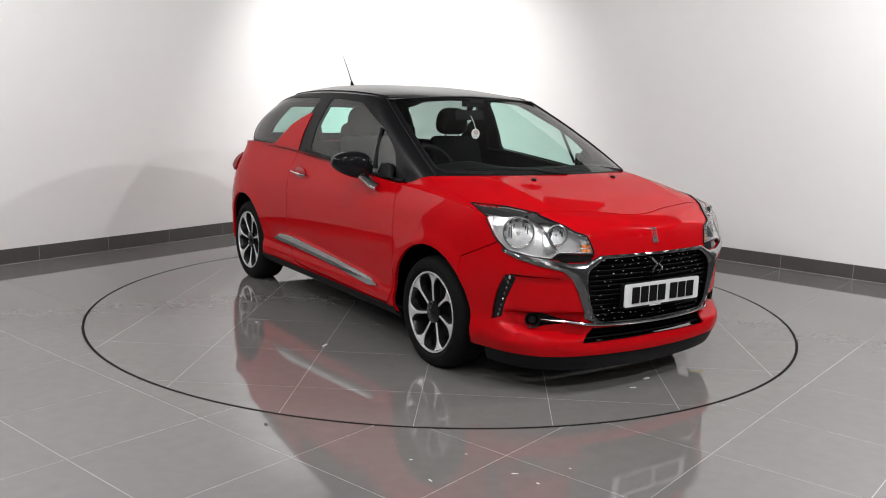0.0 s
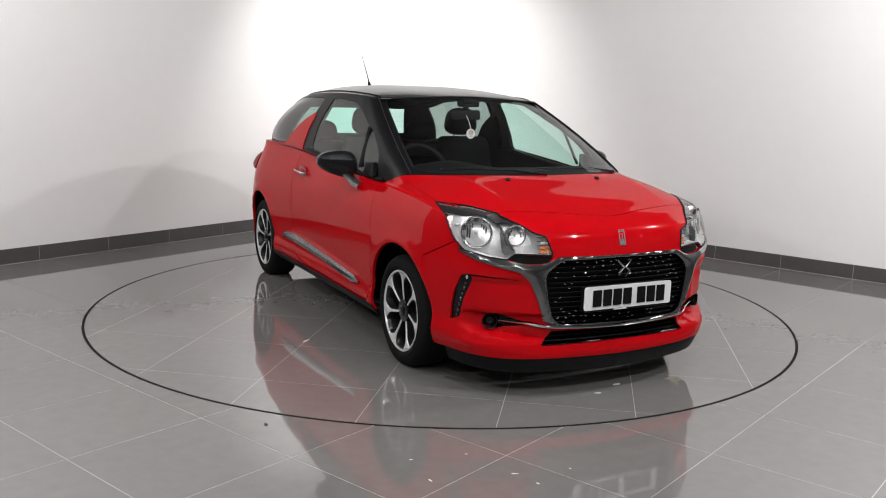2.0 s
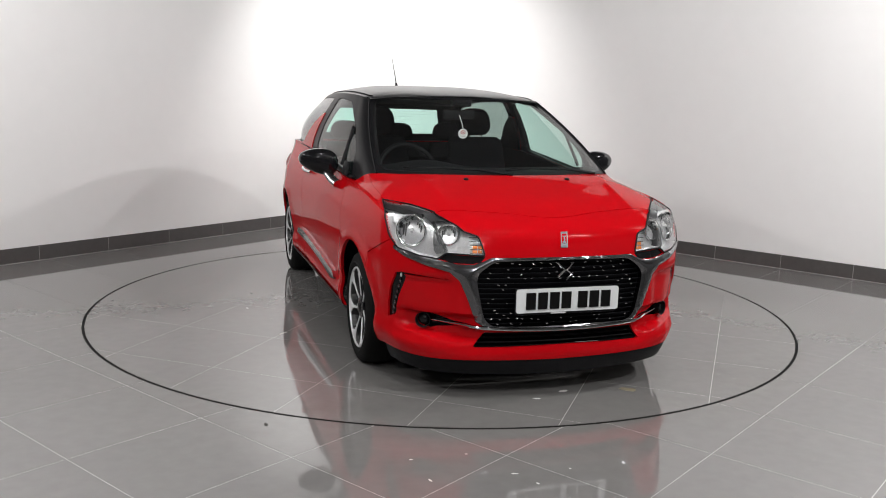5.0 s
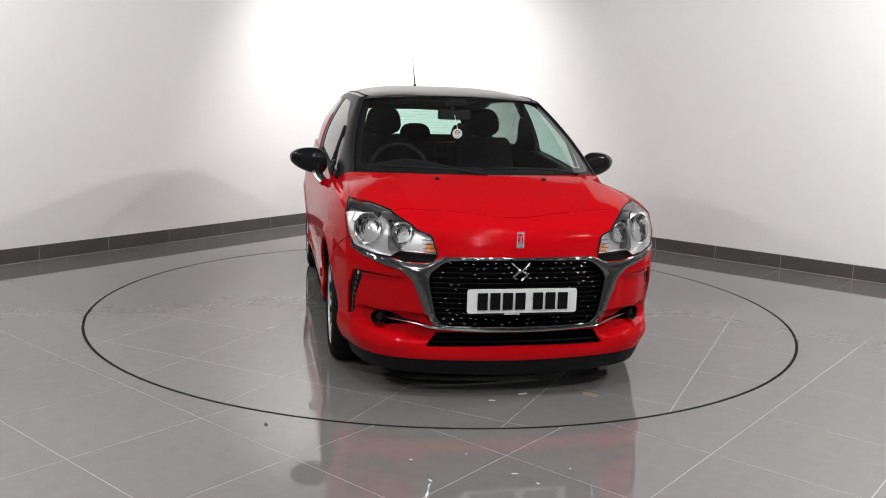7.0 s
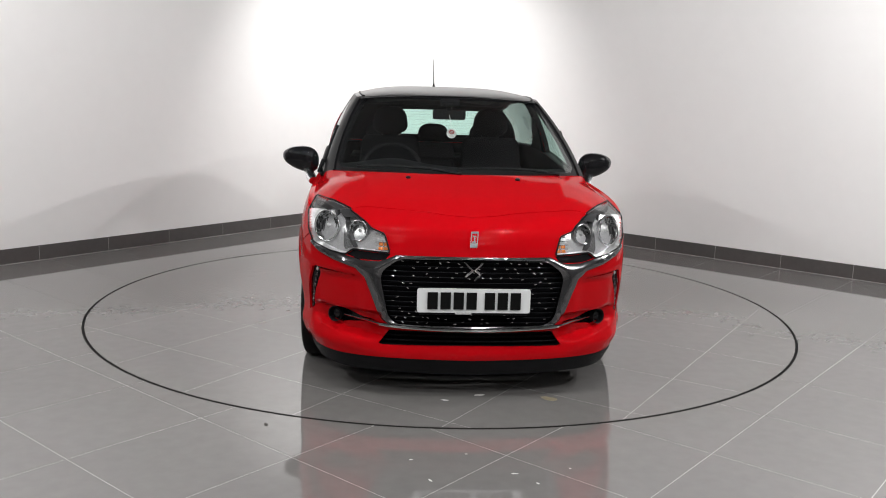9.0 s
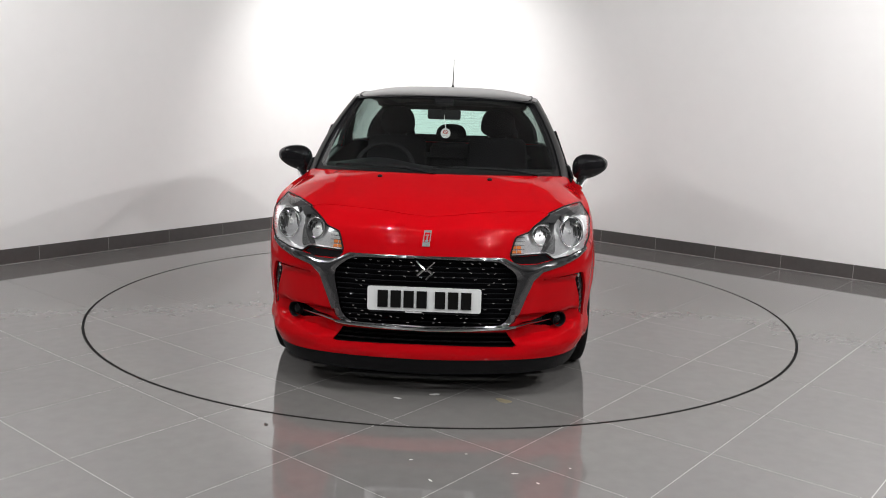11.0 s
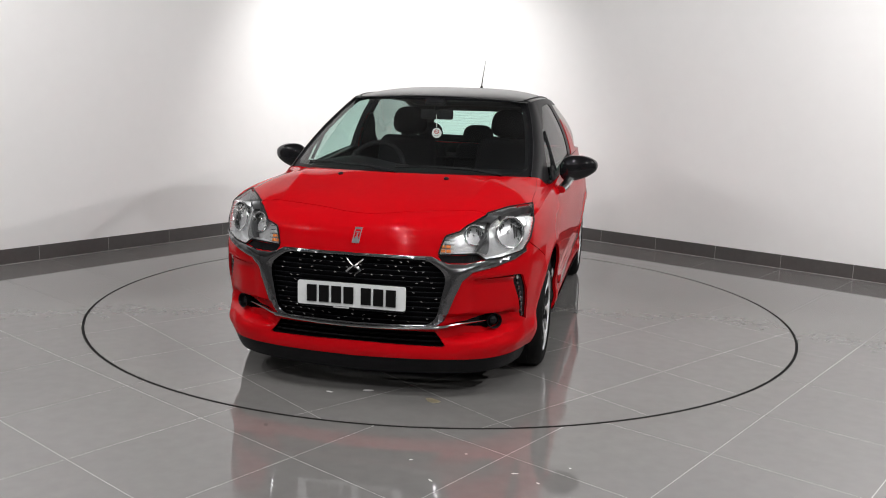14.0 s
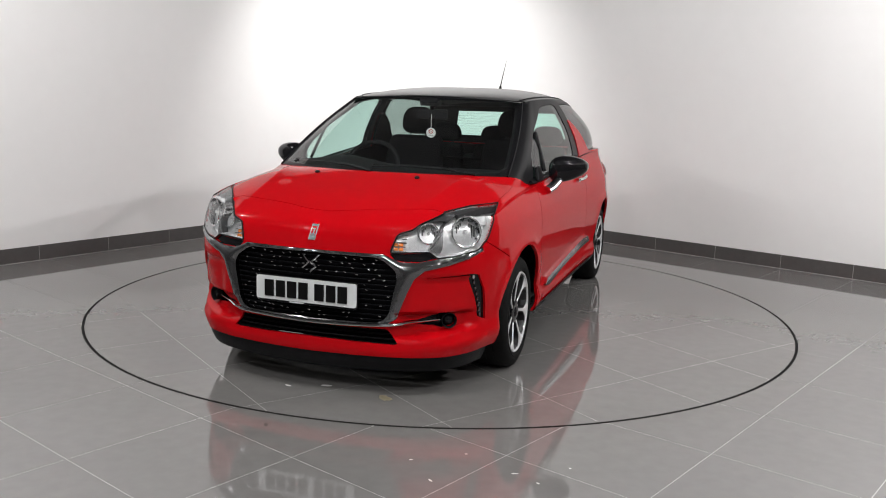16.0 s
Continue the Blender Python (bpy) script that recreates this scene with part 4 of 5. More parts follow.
# ---- glasshouse
def glasshouse():
    bm = sheet(0, 12, 120, 0, 1, 24)
    screen = [(-0.1, 0.015), (1.5, 0.015), (2.55, 0.04), (2.70, 0.10), (2.62, 0.90), (2.50, 0.97), (1.5, 0.985), (-0.1, 0.985)]
    glass = rounded(on([(0.793, 0.293, 1.032), (0.733, 0.292, 1.215), (0.648, 0.278, 1.368), (0.638, 0.184, 1.376), (0.628, -0.13, 1.352), (0.688, -0.52, 1.205), (0.725, -0.70, 1.10), (0.768, -0.79, 0.95), (0.79, -0.20, 0.985)], cabin), 0.12, 3)
    quarter = rounded(on([(0.648, 0.43, 1.375), (0.706, 0.462, 1.262), (0.764, 0.764, 1.104), (0.792, 0.885, 1.045), (0.768, 1.2, 1.045), (0.712, 1.46, 1.045), (0.585, 1.33, 1.315), (0.605, 1.1, 1.355)], cabin), 0.08, 3)
    fin = on([(0.702, 0.412, 1.262), (0.700, 0.455, 1.268), (0.716, 0.56, 1.228), (0.735, 0.67, 1.176), (0.764, 0.764, 1.104), (0.785, 0.84, 1.055), (0.797, 0.93, 1.036), (0.80, 1.0, 1.0), (0.80, 0.46, 1.0), (0.775, 0.448, 1.08), (0.745, 0.435, 1.15)], cabin)
    rear = [(10.95, 0.20), (12.1, 0.20), (12.1, 0.86), (11.0, 0.86)]
    got = {}
    for key, poly in (("screen", screen), ("glass", glass), ("fin", fin), ("quarter", quarter), ("rear", rear)):
        got[key] = take(bm, poly)
    both("pillar", rimmed(bm, cabin, 0.0, 0.03), PILLAR, "black pillars and door frame")
    ob = whole("windscreen", outward(bend(got["screen"], cabin, -0.002)), SCREEN, "clear windscreen")
    ob.visible_shadow = False
    fr = whole("rear_window", outward(bend(got["rear"], cabin, -0.004)), GLASS, "green tinted rear window with heater wires")
    fr.visible_shadow = False
    for key, name, pane in (("glass", "door_window", GLASS), ("quarter", "rear_side_window", SMOKED)):
        for ob in both(name, outward(bend(got[key], cabin, -0.004)), pane, "tinted side window"):
            ob.visible_shadow = False
    both("pillar_trim", bend(got["fin"].copy(), cabin, -0.03), DASH, "dark inner pillar trim")
    both("pillar_fin", rimmed(got["fin"], cabin, 0.006, 0.02), RED, "red fin rising into the side glass")
    # red shoulder between the flank and the glass, lined with black
    for off, material, name, label in ((0.0, RED, "shoulder", ""), (-0.012, TRIM, "shoulder_lining", "black inner lining")):
        bm = sheet(0, 1, 60, 0, 1, 2)
        for v in bm.verts:
            p, q = skin(9 + 10 * v.co.x, 1.0), cabin(4 + 8 * v.co.x, 0.0, 0.004)
            v.co = p.lerp(q, v.co.y) + Vector((0, 0, off))
        both(name, outward(bm), material, label)
    # divider bar and rubber seals
    for side in (1, -1):
        bm = bmesh.new()
        a, b = cabin(*find((0.690, -0.485, 1.213), cabin)), cabin(*find((0.762, -0.545, 0.985), cabin))
        tube(bm, [(side * (a.x + (b.x - a.x) * f + 0.006), a.y + (b.y - a.y) * f, a.z + (b.z - a.z) * f) for f in (0, 0.33, 0.66, 1)], 0.010, 6)
        part("window_divider", bm, TRIM, CAR)
        bm = bmesh.new()
        pts = [cabin(s * 0.1, 0.0) for s in range(42, 70)]
        tube(bm, [(side * (p.x + 0.006), p.y, p.z + 0.012) for p in pts], 0.011, 6)
        part("belt_seal", bm, TRIM, CAR, "black rubber belt seal")
        bm = bmesh.new()
        pts = [cabin(2.78, f / 10) for f in range(11)]
        tube(bm, [(side * (p.x + 0.004), p.y, p.z) for p in pts], 0.007, 6)
        part("screen_seal", bm, TRIM, CAR)
    bm = bmesh.new()
    pts = [cabin(3 * f / 16, 1.0) for f in range(17)]
    pts = [Vector((-p.x, p.y, p.z)) for p in pts[:0:-1]] + pts
    tube(bm, [(p.x, p.y - 0.004, p.z - 0.002) for p in pts], 0.006, 6)
    part("roof_seal", bm, TRIM, CAR)


ROOF_BLACK = mat("black_roof_paint", (0.006, 0.006, 0.007), 0.3, 0.0, 0.35, spec=0.1)
PILLAR = mat("black_satin_paint", (0.007, 0.007, 0.008), 0.38, 0.0, 0.06, spec=0.12)
glasshouse()


def roof_field(x, y):
    """The roof's height: a long crown, falling off towards the sides."""
    c = curve([(-0.45, 1.394), (-0.3, 1.419), (-0.1, 1.444), (0.15, 1.465), (0.4, 1.474), (0.7, 1.468), (1.0, 1.442), (1.25, 1.402), (1.5, 1.335)], y)
    return c - 0.062 * min(1, abs(x) / 0.615) ** 3.6


def roof_point(s, w):
    e = hermite(ROOF, s)
    cy = min(max(e[1], -0.1), 1.1)
    x, y = e[0] * (1 - w), e[1] + (cy - e[1]) * w
    return Vector((x, y, roof_field(x, y) + (e[2] - roof_field(e[0], e[1])) * (1 - w) ** 4))


bm = sheet(0, 12, 80, 0, 1, 16)
for v in bm.verts:
    v.co = roof_point(v.co.x, v.co.y)
whole("roof", outward(bm), ROOF_BLACK, "gloss black roof")
for side in (1, -1):
    bm = bmesh.new()
    tube(bm, [(side * p.x, p.y, p.z + 0.001) for p in (roof_point(3.0 + 5.6 * k / 40, 0.06) for k in range(41))], 0.005, 6)
    part("roof_gutter", bm, TRIM, CAR)


# ---- wheels
def wheel_bodies():
    tyre = bmesh.new()
    spin(tyre, [(-0.19, 0.205), (-0.198, 0.25), (-0.188, 0.285), (-0.172, 0.294), (-0.150, 0.297), (-0.149, 0.295), (-0.143, 0.295), (-0.142, 0.298), (-0.108, 0.2985), (-0.107, 0.296), (-0.098, 0.296), (-0.097, 0.2985),
                (-0.068, 0.2985), (-0.067, 0.296), (-0.060, 0.296), (-0.059, 0.298), (-0.034, 0.296), (-0.020, 0.291), (-0.006, 0.283), (0.004, 0.262), (0.008, 0.246), (0.007, 0.242), (0.009, 0.239), (0.005, 0.224), (-0.004, 0.215), (-0.02, 0.212)], 72)
    rim = bmesh.new()
    spin(rim, [(-0.012, 0.2125), (-0.002, 0.2155), (0.002, 0.213), (0.001, 0.2065), (-0.006, 0.2045)], 72)
    barrel = bmesh.new()
    spin(barrel, [(-0.006, 0.2045), (-0.012, 0.200), (-0.03, 0.196), (-0.10, 0.188), (-0.18, 0.2)], 72)
    disc = bmesh.new()
    spin(disc, [(-0.075, 0.13), (-0.065, 0.13), (-0.065, 0.07), (-0.055, 0.07), (-0.055, 0.0005)], 40)
    cap = bmesh.new()
    spin(cap, [(-0.03, 0.062), (-0.018, 0.060), (-0.014, 0.045), (-0.013, 0.030), (-0.008, 0.028), (-0.005, 0.022), (-0.004, 0.0005)], 32)
    dark, face = bmesh.new(), bmesh.new()
    rows = []
    for k in range(9):
        f = k / 8
        r = 0.052 + (0.2045 - 0.052) * f
        w = 0.0046 + 0.0040 * f + 0.034 * max(0, (f - 0.58) / 0.42) ** 2.2
        a = 0.10 * f
        xx = -0.020 + 0.018 * f
        rows.append((r, w, a, xx))

    def ribbon(bm, wide, x_off, deep):
        grid = []
        for r, w, a, xx in rows:
            ww = w * wide
            ring = []
            for t, dx in ((-1.25, -deep), (-1, 0), (1, 0), (1.25, -deep)):
                ang = a + t * ww / r
                ring.append(bm.verts.new((xx + dx + x_off, r * math.sin(ang), r * math.cos(ang))))
            grid.append(ring)
        for p, q in zip(grid, grid[1:]):
            for i in range(3):
                bm.faces.new((p[i], p[i + 1], q[i + 1], q[i]))
        bm.faces.new(grid[0])
        bm.faces.new(grid[-1][::-1])
        bmesh.ops.recalc_face_normals(bm, faces=bm.faces)

    ribbon(dark, 1.45, -0.004, 0.035)
    ribbon(face, 0.86, 0.0, 0.004)
    return tyre, rim, barrel, disc, cap, dark, face


def wheel():
    tyre, rim, barrel, disc, cap, dark, face = wheel_bodies()
    root = part("wheel", tyre, RUBBER, CAR, "black tyre on a seven-spoke two-tone alloy wheel")
    rim_ob = part("rim", rim, ALLOY, root, "machined alloy rim")
    part("rim_barrel", barrel, WHEEL_BLACK, root)
    part("brake_disc", disc, DISC, root)
    part("hub_cap", cap, BLACK, root, "black hub cap")
    d, f = part("spoke", dark, WHEEL_BLACK, root), part("spoke_face", face, ALLOY, root, "bright machined spoke face")
    for k in range(1, 7):
        for o in (d, f):
            c = new(o.name.split(".")[0], o.data)
            c.parent = root
            if "label" in o:
                c["label"] = o["label"]
            c.matrix_basis = Matrix.Rotation(2 * math.pi * k / 7, 4, "X")
    # dark drum behind the spokes
    bm = bmesh.new()
    spin(bm, [(-0.10, 0.187), (-0.10, 0.0005)], 40)
    part("wheel_back", bm, WHEEL_BLACK, root)
    return root


WHEEL_BLACK = mat("black_wheel_paint", (0.007, 0.007, 0.008), 0.35, 0.0, 0.3)
DISC = mat("brake_steel", (0.035, 0.035, 0.035), 0.4, 0.8, grain=0.2, scale=60)
W1 = wheel()
W1.matrix_basis = pose(HUB_F[0], HUB_F[1], HUB_Z, 8)


def wheel_copy(m):
    made = {}
    for o in (W1, *W1.children_recursive):
        c = o.copy()
        scene.collection.objects.link(c)
        c.parent = made.get(o.parent, CAR)
        made[o] = c
    made[W1].matrix_basis = m


wheel_copy(pose(-HUB_F[0], HUB_F[1], HUB_Z, 3, 0, 180))
wheel_copy(pose(HUB_R[0], HUB_R[1], HUB_Z, 20))
wheel_copy(pose(-HUB_R[0], HUB_R[1], HUB_Z, 33, 0, 180))
for side in (1, -1):
    for hub in (HUB_F, HUB_R):
        bm = bmesh.new()
        n = 28
        rows = []
        for x in (0.50, 0.60, 0.70, 0.772):
            rows.append([bm.verts.new((side * x, hub[1] + 0.352 * math.cos(math.pi * (k / n * 1.2 - 0.1)), HUB_Z + 0.018 + 0.352 * math.sin(math.pi * (k / n * 1.2 - 0.1)))) for k in range(n + 1)])
        for a, b in zip(rows, rows[1:]):
            for k in range(n):
                bm.faces.new((a[k], a[k + 1], b[k + 1], b[k]))
        c = bm.verts.new((side * 0.50, hub[1], HUB_Z))
        for k in range(n):
            bm.faces.new((rows[0][k], rows[0][k + 1], c))
        part("arch_liner", bm, TRIM, CAR, "black wheel arch liner")


# ---- mirrors, handles, plate and small fittings
def mirror(side):
    bm = bmesh.new()
    bmesh.ops.create_uvsphere(bm, u_segments=32, v_segments=20, radius=1.0)
    for v in bm.verts:
        x, y, z = v.co
        n = (abs(x) ** 2.6 + abs(y) ** 2.6 + abs(z) ** 2.6) ** (-1 / 2.6)
        x, y, z = x * n, y * n, z * n
        h = 0.086 * (1 - 0.42 * ((x + 1) / 2) ** 1.6)
        z = z * h + (0.012 * x if z > 0 else 0.014 * x)
        y = y * 0.07 if y < 0 else y * 0.045
        v.co = Vector((side * (0.918 + x * 0.112), -0.535 + y + 0.03 * x, 1.008 + z))
    if side < 0:
        bmesh.ops.reverse_faces(bm, faces=bm.faces)
    root = part("door_mirror", bm, BLACK, CAR, "gloss black door mirror on a chrome arm")
    bm = bmesh.new()
    tube(bm, [(side * 0.826, -0.690, 0.886), (side * 0.846, -0.65, 0.902), (side * 0.875, -0.575, 0.948)], [0.034, 0.032, 0.028], 12, flat=0.7)
    part("mirror_arm", bm, BRIGHT, root, "chrome mirror arm")
    bm = bmesh.new()
    box(bm, side * 0.905 - 0.072, -0.497, 0.958, side * 0.905 + 0.072, -0.484, 1.050, 0.006)
    part("mirror_glass", bm, CHROME, root, "mirror glass")
    bm = bmesh.new()
    box(bm, side * 0.79 - 0.012, -0.79, 0.945, side * 0.79 + 0.006, -0.64, 1.02, 0.006)
    for v in bm.verts:
        if v.co.z > 0.98:
            v.co.y += 0.05 * (1 if v.co.y < -0.7 else 0)
            v.co.x -= side * 0.02
    part("mirror_foot", bm, TRIM, root, "black mirror foot")


def handle(side):
    bm = bmesh.new()
    pts = []
    for k in range(9):
        f = k / 8
        y = 0.46 - 0.215 * f
        pts.append((side * (0.842 + 0.030 * math.sin(math.pi * f) ** 0.5), y, 0.892 - 0.020 * f))
    tube(bm, pts, [0.013] * 9, 8, flat=0.7)
    root = part("door_handle", bm, CHROME, CAR, "chrome door handle")
    # A darker red blob paints the shade of the hollow behind the handle.
    bm = bmesh.new()
    bmesh.ops.create_uvsphere(bm, u_segments=20, v_segments=12, radius=1)
    for v in bm.verts:
        v.co = Vector((side * (0.832 + v.co.x * 0.012), 0.36 + v.co.y * 0.075, 0.882 + v.co.z * 0.038))
    part("handle_recess", bm, RED_SHADE, root, "darker red patch painted as the hollow's shade")


# Body red, darkened to put the hollow's shade into its colour.
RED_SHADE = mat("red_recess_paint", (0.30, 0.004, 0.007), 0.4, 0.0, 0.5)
for side in (1, -1):
    mirror(side)
    handle(side)


def plate():
    y = -2.098
    bm = bmesh.new()
    pts = rounded([(-0.26, 0.434), (0.26, 0.434), (0.26, 0.546), (-0.26, 0.546)], 0.012, 3)
    front = [bm.verts.new((x, y + 0.02 * (x / 0.26) ** 2 * 0.2, z)) for x, z in pts]
    back = [bm.verts.new((v.co.x, y + 0.01, v.co.z)) for v in front]
    bm.faces.new(front)
    bm.faces.new(back[::-1])
    for i in range(len(front)):
        j = (i + 1) % len(front)
        bm.faces.new((front[i], back[i], back[j], front[j]))
    bmesh.ops.recalc_face_normals(bm, faces=bm.faces)
    root = part("registration_plate", bm, PLATE, CAR, "white plate with a row of black bars", smooth=False)
    x = -0.213
    for k in range(7):
        bm = bmesh.new()
        box(bm, x, y - 0.003, 0.4505, x + 0.0470, y + 0.004, 0.5295, 0.001)
        part("plate_bar", bm, INK, root, smooth=False)
        x += 0.0595 if k != 3 else 0.0835
    bm = bmesh.new()
    box(bm, -0.25, y + 0.008, 0.422, 0.25, y + 0.05, 0.540, 0.004)
    part("plate_holder", bm, TRIM, root, "black plate holder")
    bm = bmesh.new()
    box(bm, -0.085, y + 0.004, 0.4265, -0.01, y + 0.008, 0.4315)
    part("dealer_bar", bm, WHITE, root, "small pale bar of lettering", smooth=False)


PLATE = mat("plate_white", (0.72, 0.74, 0.74), 0.3, grain=0.02, scale=200)
INK = mat("black_ink", (0.006, 0.006, 0.006), 0.4, spec=0.1)
plate()


def fittings():
    for side in (1, -1):
        bm = bmesh.new()
        bmesh.ops.create_uvsphere(bm, u_segments=12, v_segments=8, radius=0.014)
        for v in bm.verts:
            v.co = Vector((side * 0.288 + v.co.x, -1.41 + v.co.y * 1.2, 0.984 + v.co.z * 0.7))
        part("washer_nozzle", bm, TRIM, CAR, "small black washer nozzle")
    # badge plaque on the nose
    bm = bmesh.new()
    lo, hi = skin(0.02, find((0.0, -2.02, 0.725))[1]), skin(0.02, find((0.0, -1.985, 0.785))[1])
    def slab(x0, x1, f0, f1, d):
        """A slanted plate on the nose, from height f0 to f1 of the badge."""
        a, b = lo.lerp(hi, f0), lo.lerp(hi, f1)
        q = [bm.verts.new(p) for p in ((x0 + 0.008 * f0, a.y - d, a.z), (x1 + 0.008 * f0, a.y - d, a.z), (x1 + 0.008 * f1, b.y - d, b.z + d * 0.5), (x0 + 0.008 * f1, b.y - d, b.z + d * 0.5))]
        r = [bm.verts.new(v.co + Vector((0, 0.012, -0.006))) for v in q]
        bm.faces.new(q)
        for i in range(4):
            bm.faces.new((q[i], r[i], r[(i + 1) % 4], q[(i + 1) % 4]))

    for bar in ((-0.020, 0.014, 0.0, 1.0, 0.003), (-0.020, -0.016, 0.0, 1.0, 0.006), (0.010, 0.014, 0.0, 1.0, 0.006), (-0.016, 0.010, 0.0, 0.10, 0.006), (-0.016, 0.010, 0.90, 1.0, 0.006), (-0.011, 0.005, 0.26, 0.36, 0.006), (-0.011, 0.005, 0.62, 0.72, 0.006), (-0.005, 0.001, 0.36, 0.62, 0.006)):
        slab(*bar)
    bmesh.ops.recalc_face_normals(bm, faces=bm.faces)
    part("nose_badge", bm, BADGE, CAR, "small slanted metal badge", smooth=False)
    # aerial
    bm = bmesh.new()
    tube(bm, [(0, 1.22, 1.44), (0, 1.22, 1.470), (0, 1.235, 1.500)], [0.022, 0.016, 0.008], 10)
    root = part("aerial", bm, TRIM, CAR, "thin black roof aerial")
    bm = bmesh.new()
    tube(bm, [(0, 1.232, 1.495), (0, 1.275, 1.56), (0, AERIAL[0], AERIAL[1])], [0.0045, 0.0035, 0.0016], 8)
    part("whip", bm, TRIM, root)
    # wipers
    for a, b in (((0.55, -1.220, 1.000), (-0.02, -1.292, 1.020)), ((0.0, -1.345, 1.000), (-0.56, -1.170, 1.016))):
        bm = bmesh.new()
        va, vb = Vector(a), Vector(b)
        tube(bm, [va, va.lerp(vb, 0.3) + Vector((0, 0.01, 0.016)), va.lerp(vb, 0.7) + Vector((0, 0.015, 0.014)), vb], [0.009, 0.007, 0.005, 0.003], 6)
        tube(bm, [va.lerp(vb, 0.28) + Vector((0, 0.045, 0.020)), va.lerp(vb, 0.7) + Vector((0, 0.03, 0.018)), vb + Vector((0, 0.02, 0.008))], 0.0038, 6)
        part("wiper", bm, TRIM, CAR, "black wiper resting on the screen base")
    # cowl under the screen
    bm = sheet(0, 1, 20, 0, 1, 2)
    for v in bm.verts:
        p = hermite(BASE, v.co.x * 2.7)
        v.co = Vector((p[0], p[1] - 0.02 + 0.05 * v.co.y, p[2] - 0.004 + 0.012 * v.co.y))
    whole("cowl", outward(bm), TRIM, "black cowl at the screen base")
    # tail lamps
    src = body_sheet()
    piece = take(src, rounded(on([(0.83, 1.60, 0.97), (0.845, 1.60, 0.80), (0.79, 1.76, 0.80), (0.70, 1.82, 0.84), (0.70, 1.79, 0.97)]), 0.08, 3))
    src.free()
    both("tail_lamp", rimmed(piece, skin, 0.012, 0.02, 0.035, 0.05), TAIL_RED, "dark red bulging tail lamp")


BADGE = mat("brushed_metal", (0.16, 0.16, 0.165), 0.4, 0.9, grain=0.2, scale=150)
AERIAL = (1.392, 1.711)
TAIL_RED = mat("tail_lamp_red", (0.22, 0.008, 0.012), 0.12, 0.0, 1.0)
fittings()


# ---- cabin
def seat(x, y, wide, back_h, head):
    root = part("seat", seat_cushion(x, y, wide), CLOTH, CAR, "dark cloth car seat")
    bm = bmesh.new()
    n = 12
    box(bm, -wide / 2, -0.06, 0, wide / 2, 0.06, back_h, 0.045)
    for v in bm.verts:
        f = v.co.z / back_h
        v.co.x *= 1 - 0.22 * f**3
        v.co = Vector((x + v.co.x, y + 0.24 + v.co.y * (1 - 0.3 * f) + 0.17 * f, 0.48 + v.co.z))
    part("backrest", bm, CLOTH, root)
    if head:
        bm = bmesh.new()
        bmesh.ops.create_uvsphere(bm, u_segments=24, v_segments=16, radius=1.0)
        for v in bm.verts:
            p = v.co.copy()
            n = (abs(p.x) ** 3.2 + abs(p.y) ** 3.2 + abs(p.z) ** 3.2) ** (-1 / 3.2)
            f = (p.z * n + 1) / 2
            v.co = Vector((x + p.x * n * 0.128 * (1 - 0.22 * f * f), y + 0.44 + p.y * n * 0.058, 0.48 + back_h + 0.008 + head * f))
        part("headrest", bm, CLOTH, root)
        for dx in (-0.06, 0.06):
            bm = bmesh.new()
            tube(bm, [(x + dx, y + 0.42, 0.46 + back_h), (x + dx, y + 0.44, 0.53 + back_h)], 0.006, 6)
            part("headrest_post", bm, CHROME, root, "chrome headrest post")


def seat_cushion(x, y, wide):
    bm = bmesh.new()
    box(bm, x - wide / 2, y - 0.28, 0.28, x + wide / 2, y + 0.25, 0.52, 0.05)
    return bm


TAG = tagged(new("hanging_tag"), "round white tag with a red mark hanging from the car mirror", "tag")


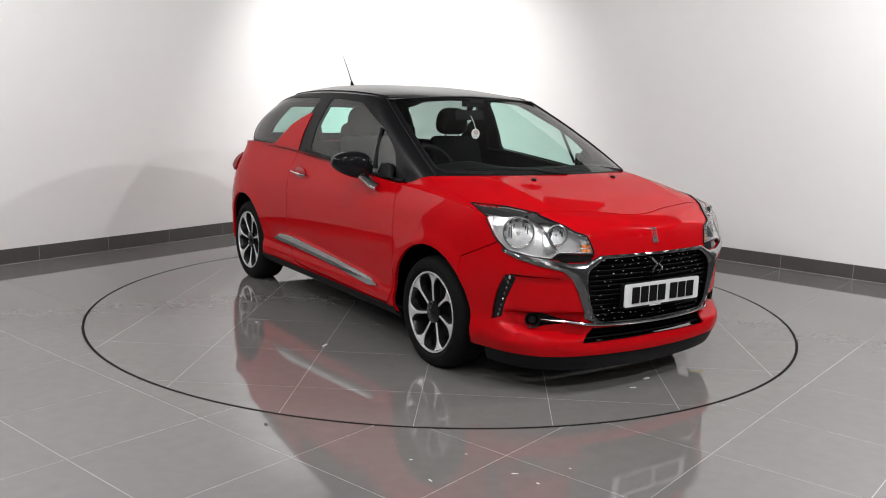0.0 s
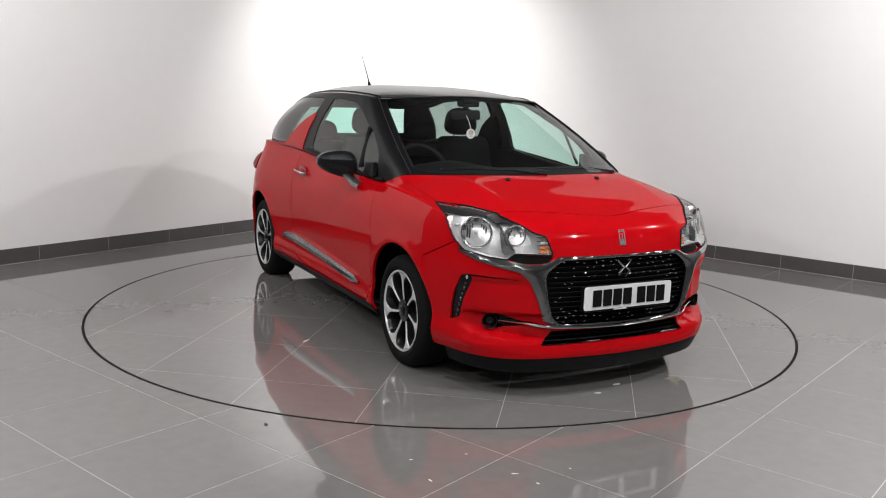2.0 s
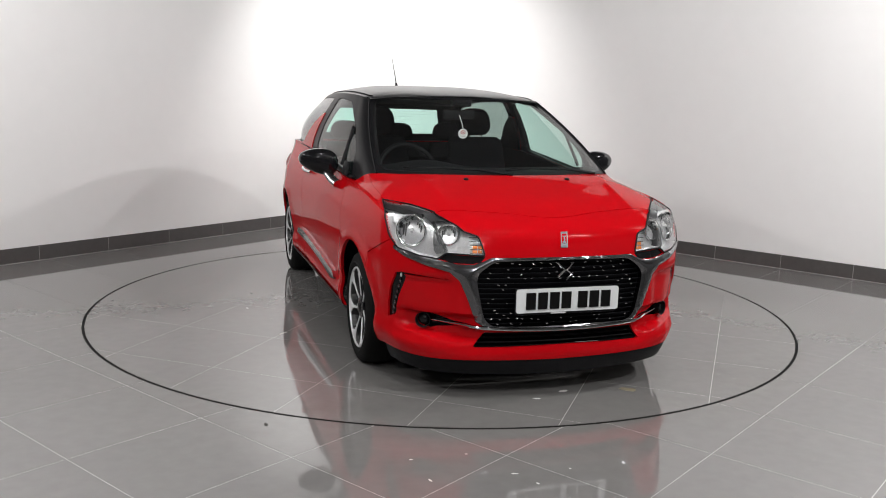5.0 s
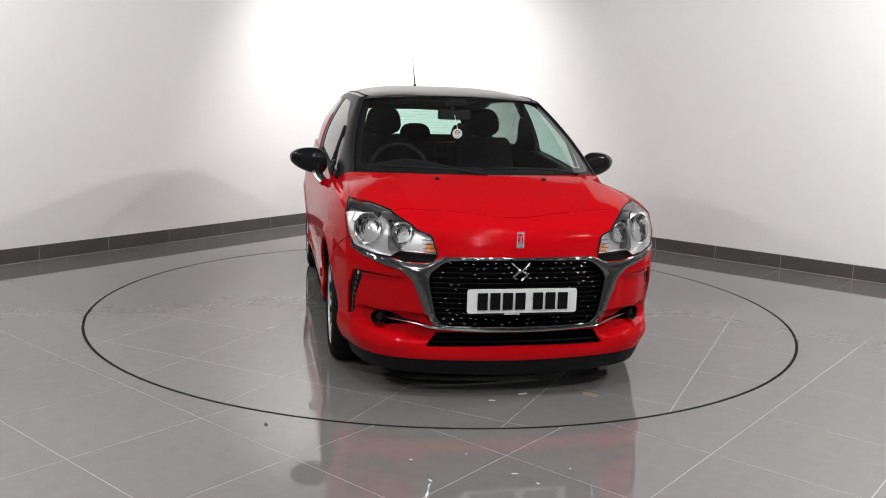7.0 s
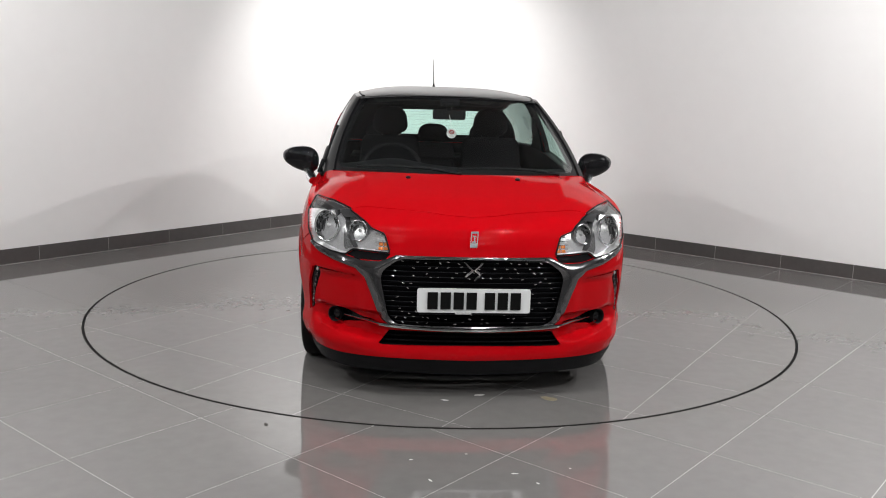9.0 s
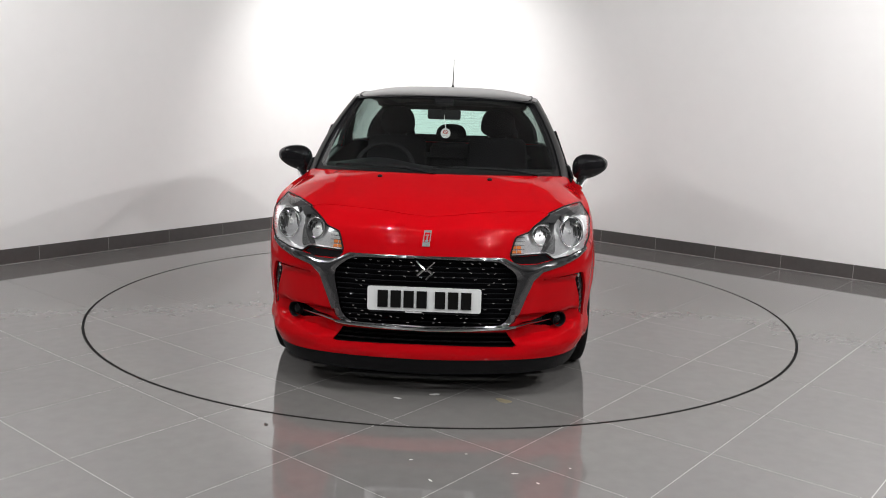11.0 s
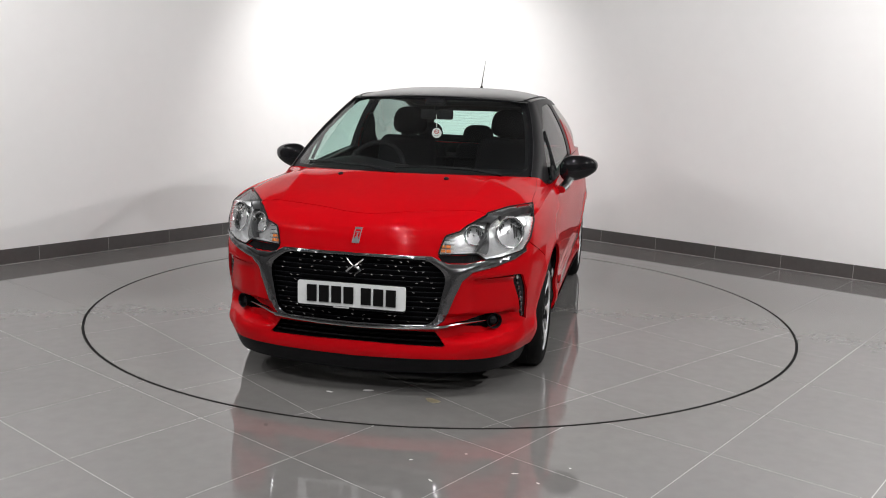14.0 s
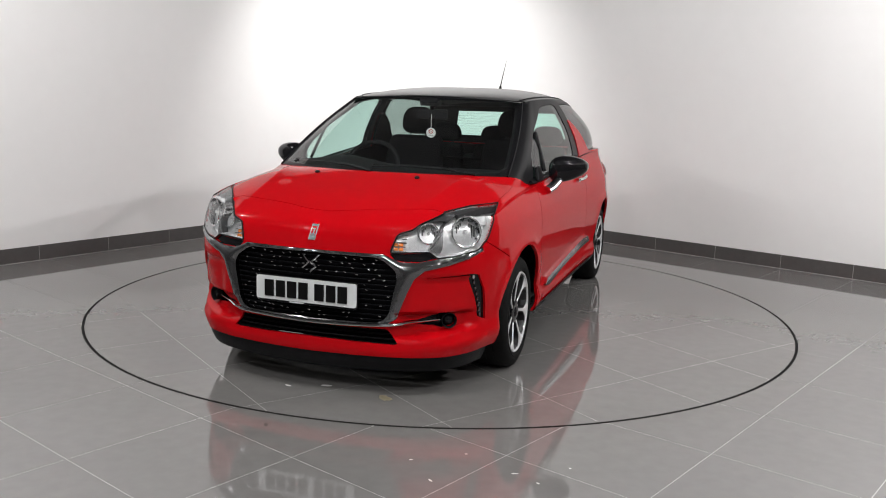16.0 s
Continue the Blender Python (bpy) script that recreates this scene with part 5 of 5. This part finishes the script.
def interior():
    seat(-0.36, -0.10, 0.50, 0.645, 0.195)
    seat(0.36, -0.10, 0.50, 0.645, 0.195)
    for x, h in ((-0.42, 0.15), (0.0, 0.14), (0.42, 0.15)):
        seat(x, 0.72, 0.40, 0.56, h)
    bm = sheet(-1, 1, 24, 0, 1, 10)
    for v in bm.verts:
        f = v.co.y
        x = v.co.x * min(0.74, 0.50 + 0.62 * f)
        y = -1.26 + 0.62 * f + 0.10 * (abs(x) / 0.74) ** 3
        z = 0.985 + 0.02 * math.sin(math.pi * min(f * 1.2, 1)) - 0.35 * max(0, f - 0.72) / 0.28 + 0.045 * bell(x, -0.36, 0.2) * bell(f, 0.62, 0.25)
        v.co = Vector((x, y, z))
    part("dashboard", outward(bm, (0, -0.9, 0.2)), DASH, CAR, "dark plastic dashboard")
    bm = bmesh.new()
    c, r = Vector((-0.36, -0.52, 0.945)), 0.18
    m = Matrix.Translation(c) @ Matrix.Rotation(radians(62), 4, "X")
    ring = [m @ Vector((r * math.cos(2 * math.pi * k / 32), r * math.sin(2 * math.pi * k / 32), 0)) for k in range(32)]
    tube(bm, ring, 0.015, 8, closed=True)
    root = part("steering_wheel", bm, DASH, CAR, "black steering wheel")
    bm = bmesh.new()
    for a in (0.1, math.pi - 0.1, -math.pi / 2):
        tube(bm, [m @ Vector((0, 0, 0)), m @ Vector((r * math.cos(a), r * math.sin(a), 0))], 0.016, 6)
    bmesh.ops.create_uvsphere(bm, u_segments=14, v_segments=8, radius=0.06, matrix=m @ Matrix.Diagonal((1, 1, 0.5, 1)))
    part("wheel_spokes", bm, DASH, root)
    bm = bmesh.new()
    box(bm, -0.105, -0.405, 1.262, 0.105, -0.375, 1.325, 0.012)
    root = part("inside_mirror", bm, DASH, CAR, "black rear view mirror")
    bm = bmesh.new()
    tube(bm, [(0, -0.385, 1.32), (0, -0.40, 1.35), (0, -0.42, 1.385)], 0.018, 8)
    part("mirror_stalk", bm, DASH, root)
    bm = bmesh.new()
    box(bm, -0.06, -0.47, 1.345, 0.06, -0.38, 1.39, 0.012)
    part("sensor_housing", bm, DASH, root)
    # air freshener on a cord
    bm = bmesh.new()
    spin(bm, [(-0.0015, 0.0005), (-0.0015, 0.031), (0.0015, 0.031), (0.0015, 0.0005)], 28)
    tag_m = pose(0.014, -0.445, 1.178, 0, 0, 90)
    bmesh.ops.transform(bm, matrix=tag_m, verts=bm.verts)
    root = TAG
    part("tag_disc", bm, WHITE, root, smooth=False)
    bm = bmesh.new()
    for r0, z0 in ((0.014, 0.008),):
        tube(bm, [tag_m @ Vector((-0.002, r0 * math.cos(2 * math.pi * k / 20), z0 + r0 * 0.8 * math.sin(2 * math.pi * k / 20))) for k in range(20)], 0.0022, 6, closed=True)
        tube(bm, [tag_m @ Vector((-0.002, 0.008 * math.cos(k * 0.5), z0 + 0.004 * math.sin(k * 1.0))) for k in range(7)], 0.002, 6)
    part("tag_mark", bm, TAG_RED, root, "red ring mark")
    bm = bmesh.new()
    box(bm, -0.002, -0.4478, 1.160, 0.028, -0.4470, 1.1625)
    part("tag_line", bm, GREY_INK, root, smooth=False)
    bm = bmesh.new()
    tube(bm, [(0.014, -0.445, 1.208), (0.008, -0.43, 1.25), (0.0, -0.405, 1.29)], 0.0022, 6)
    part("tag_cord", bm, WHITE, root, "white cord")
    # headlining, parcel shelf, floor
    bm = sheet(-1, 1, 12, 0, 1, 12)
    for v in bm.verts:
        y = -0.38 + 1.66 * v.co.y
        x = v.co.x * (0.57 - 0.12 * max(0, v.co.y - 0.6) / 0.4)
        v.co = Vector((x, y, curve([(-0.5, 1.37), (0, 1.40), (0.5, 1.40), (1.0, 1.375), (1.5, 1.31)], y) + 0.03 * (1 - v.co.x**2)))
    part("headlining", bm, LINING, CAR, "grey cloth headlining")
    bm = bmesh.new()
    box(bm, -0.66, 1.02, 0.915, 0.66, 1.60, 0.93, 0.004)
    part("parcel_shelf", bm, CLOTH, CAR, "dark parcel shelf")
    # heater wires
    for k in range(9):
        v0 = 0.24 + 0.07 * k
        bm = bmesh.new()
        pts = [cabin(10.9 + 1.1 * i / 8, v0, -0.008) for i in range(9)]
        pts = pts + [Vector((-p.x, p.y, p.z)) for p in pts[-2::-1]]
        tube(bm, pts, 0.0005, 4)
        part("heater_wire", bm, TRIM, CAR)


TAG_RED = mat("tag_red_ink", (0.45, 0.02, 0.02), 0.5)
GREY_INK = mat("grey_ink", (0.25, 0.25, 0.25), 0.5)
LINING = mat("grey_lining", (0.10, 0.10, 0.10), 0.9, grain=0.15, scale=120)
interior()



def turn_at(t):
    """The turntable's turn in degrees."""
    return curve([(0, 33.75), (4, 20.87), (8, 7.80), (12, -5.42), (16, -18.65)], t)


def motions():
    times = [i * 1.0 for i in range(17)]
    walk(TABLE, [(t, pose(0, 0, 0, 0, 0, turn_at(t))) for t in times])
    rows = []
    for t in times:
        a = radians(turn_at(t))
        rows.append((t, pose(-0.0044 * math.cos(a) - 0.1205 * math.sin(a), -0.0044 * math.sin(a) + 0.1205 * math.cos(a), 0, 0, 0, turn_at(t))))
    walk(CAR, rows)
    walk(TAG, rows)


motions()
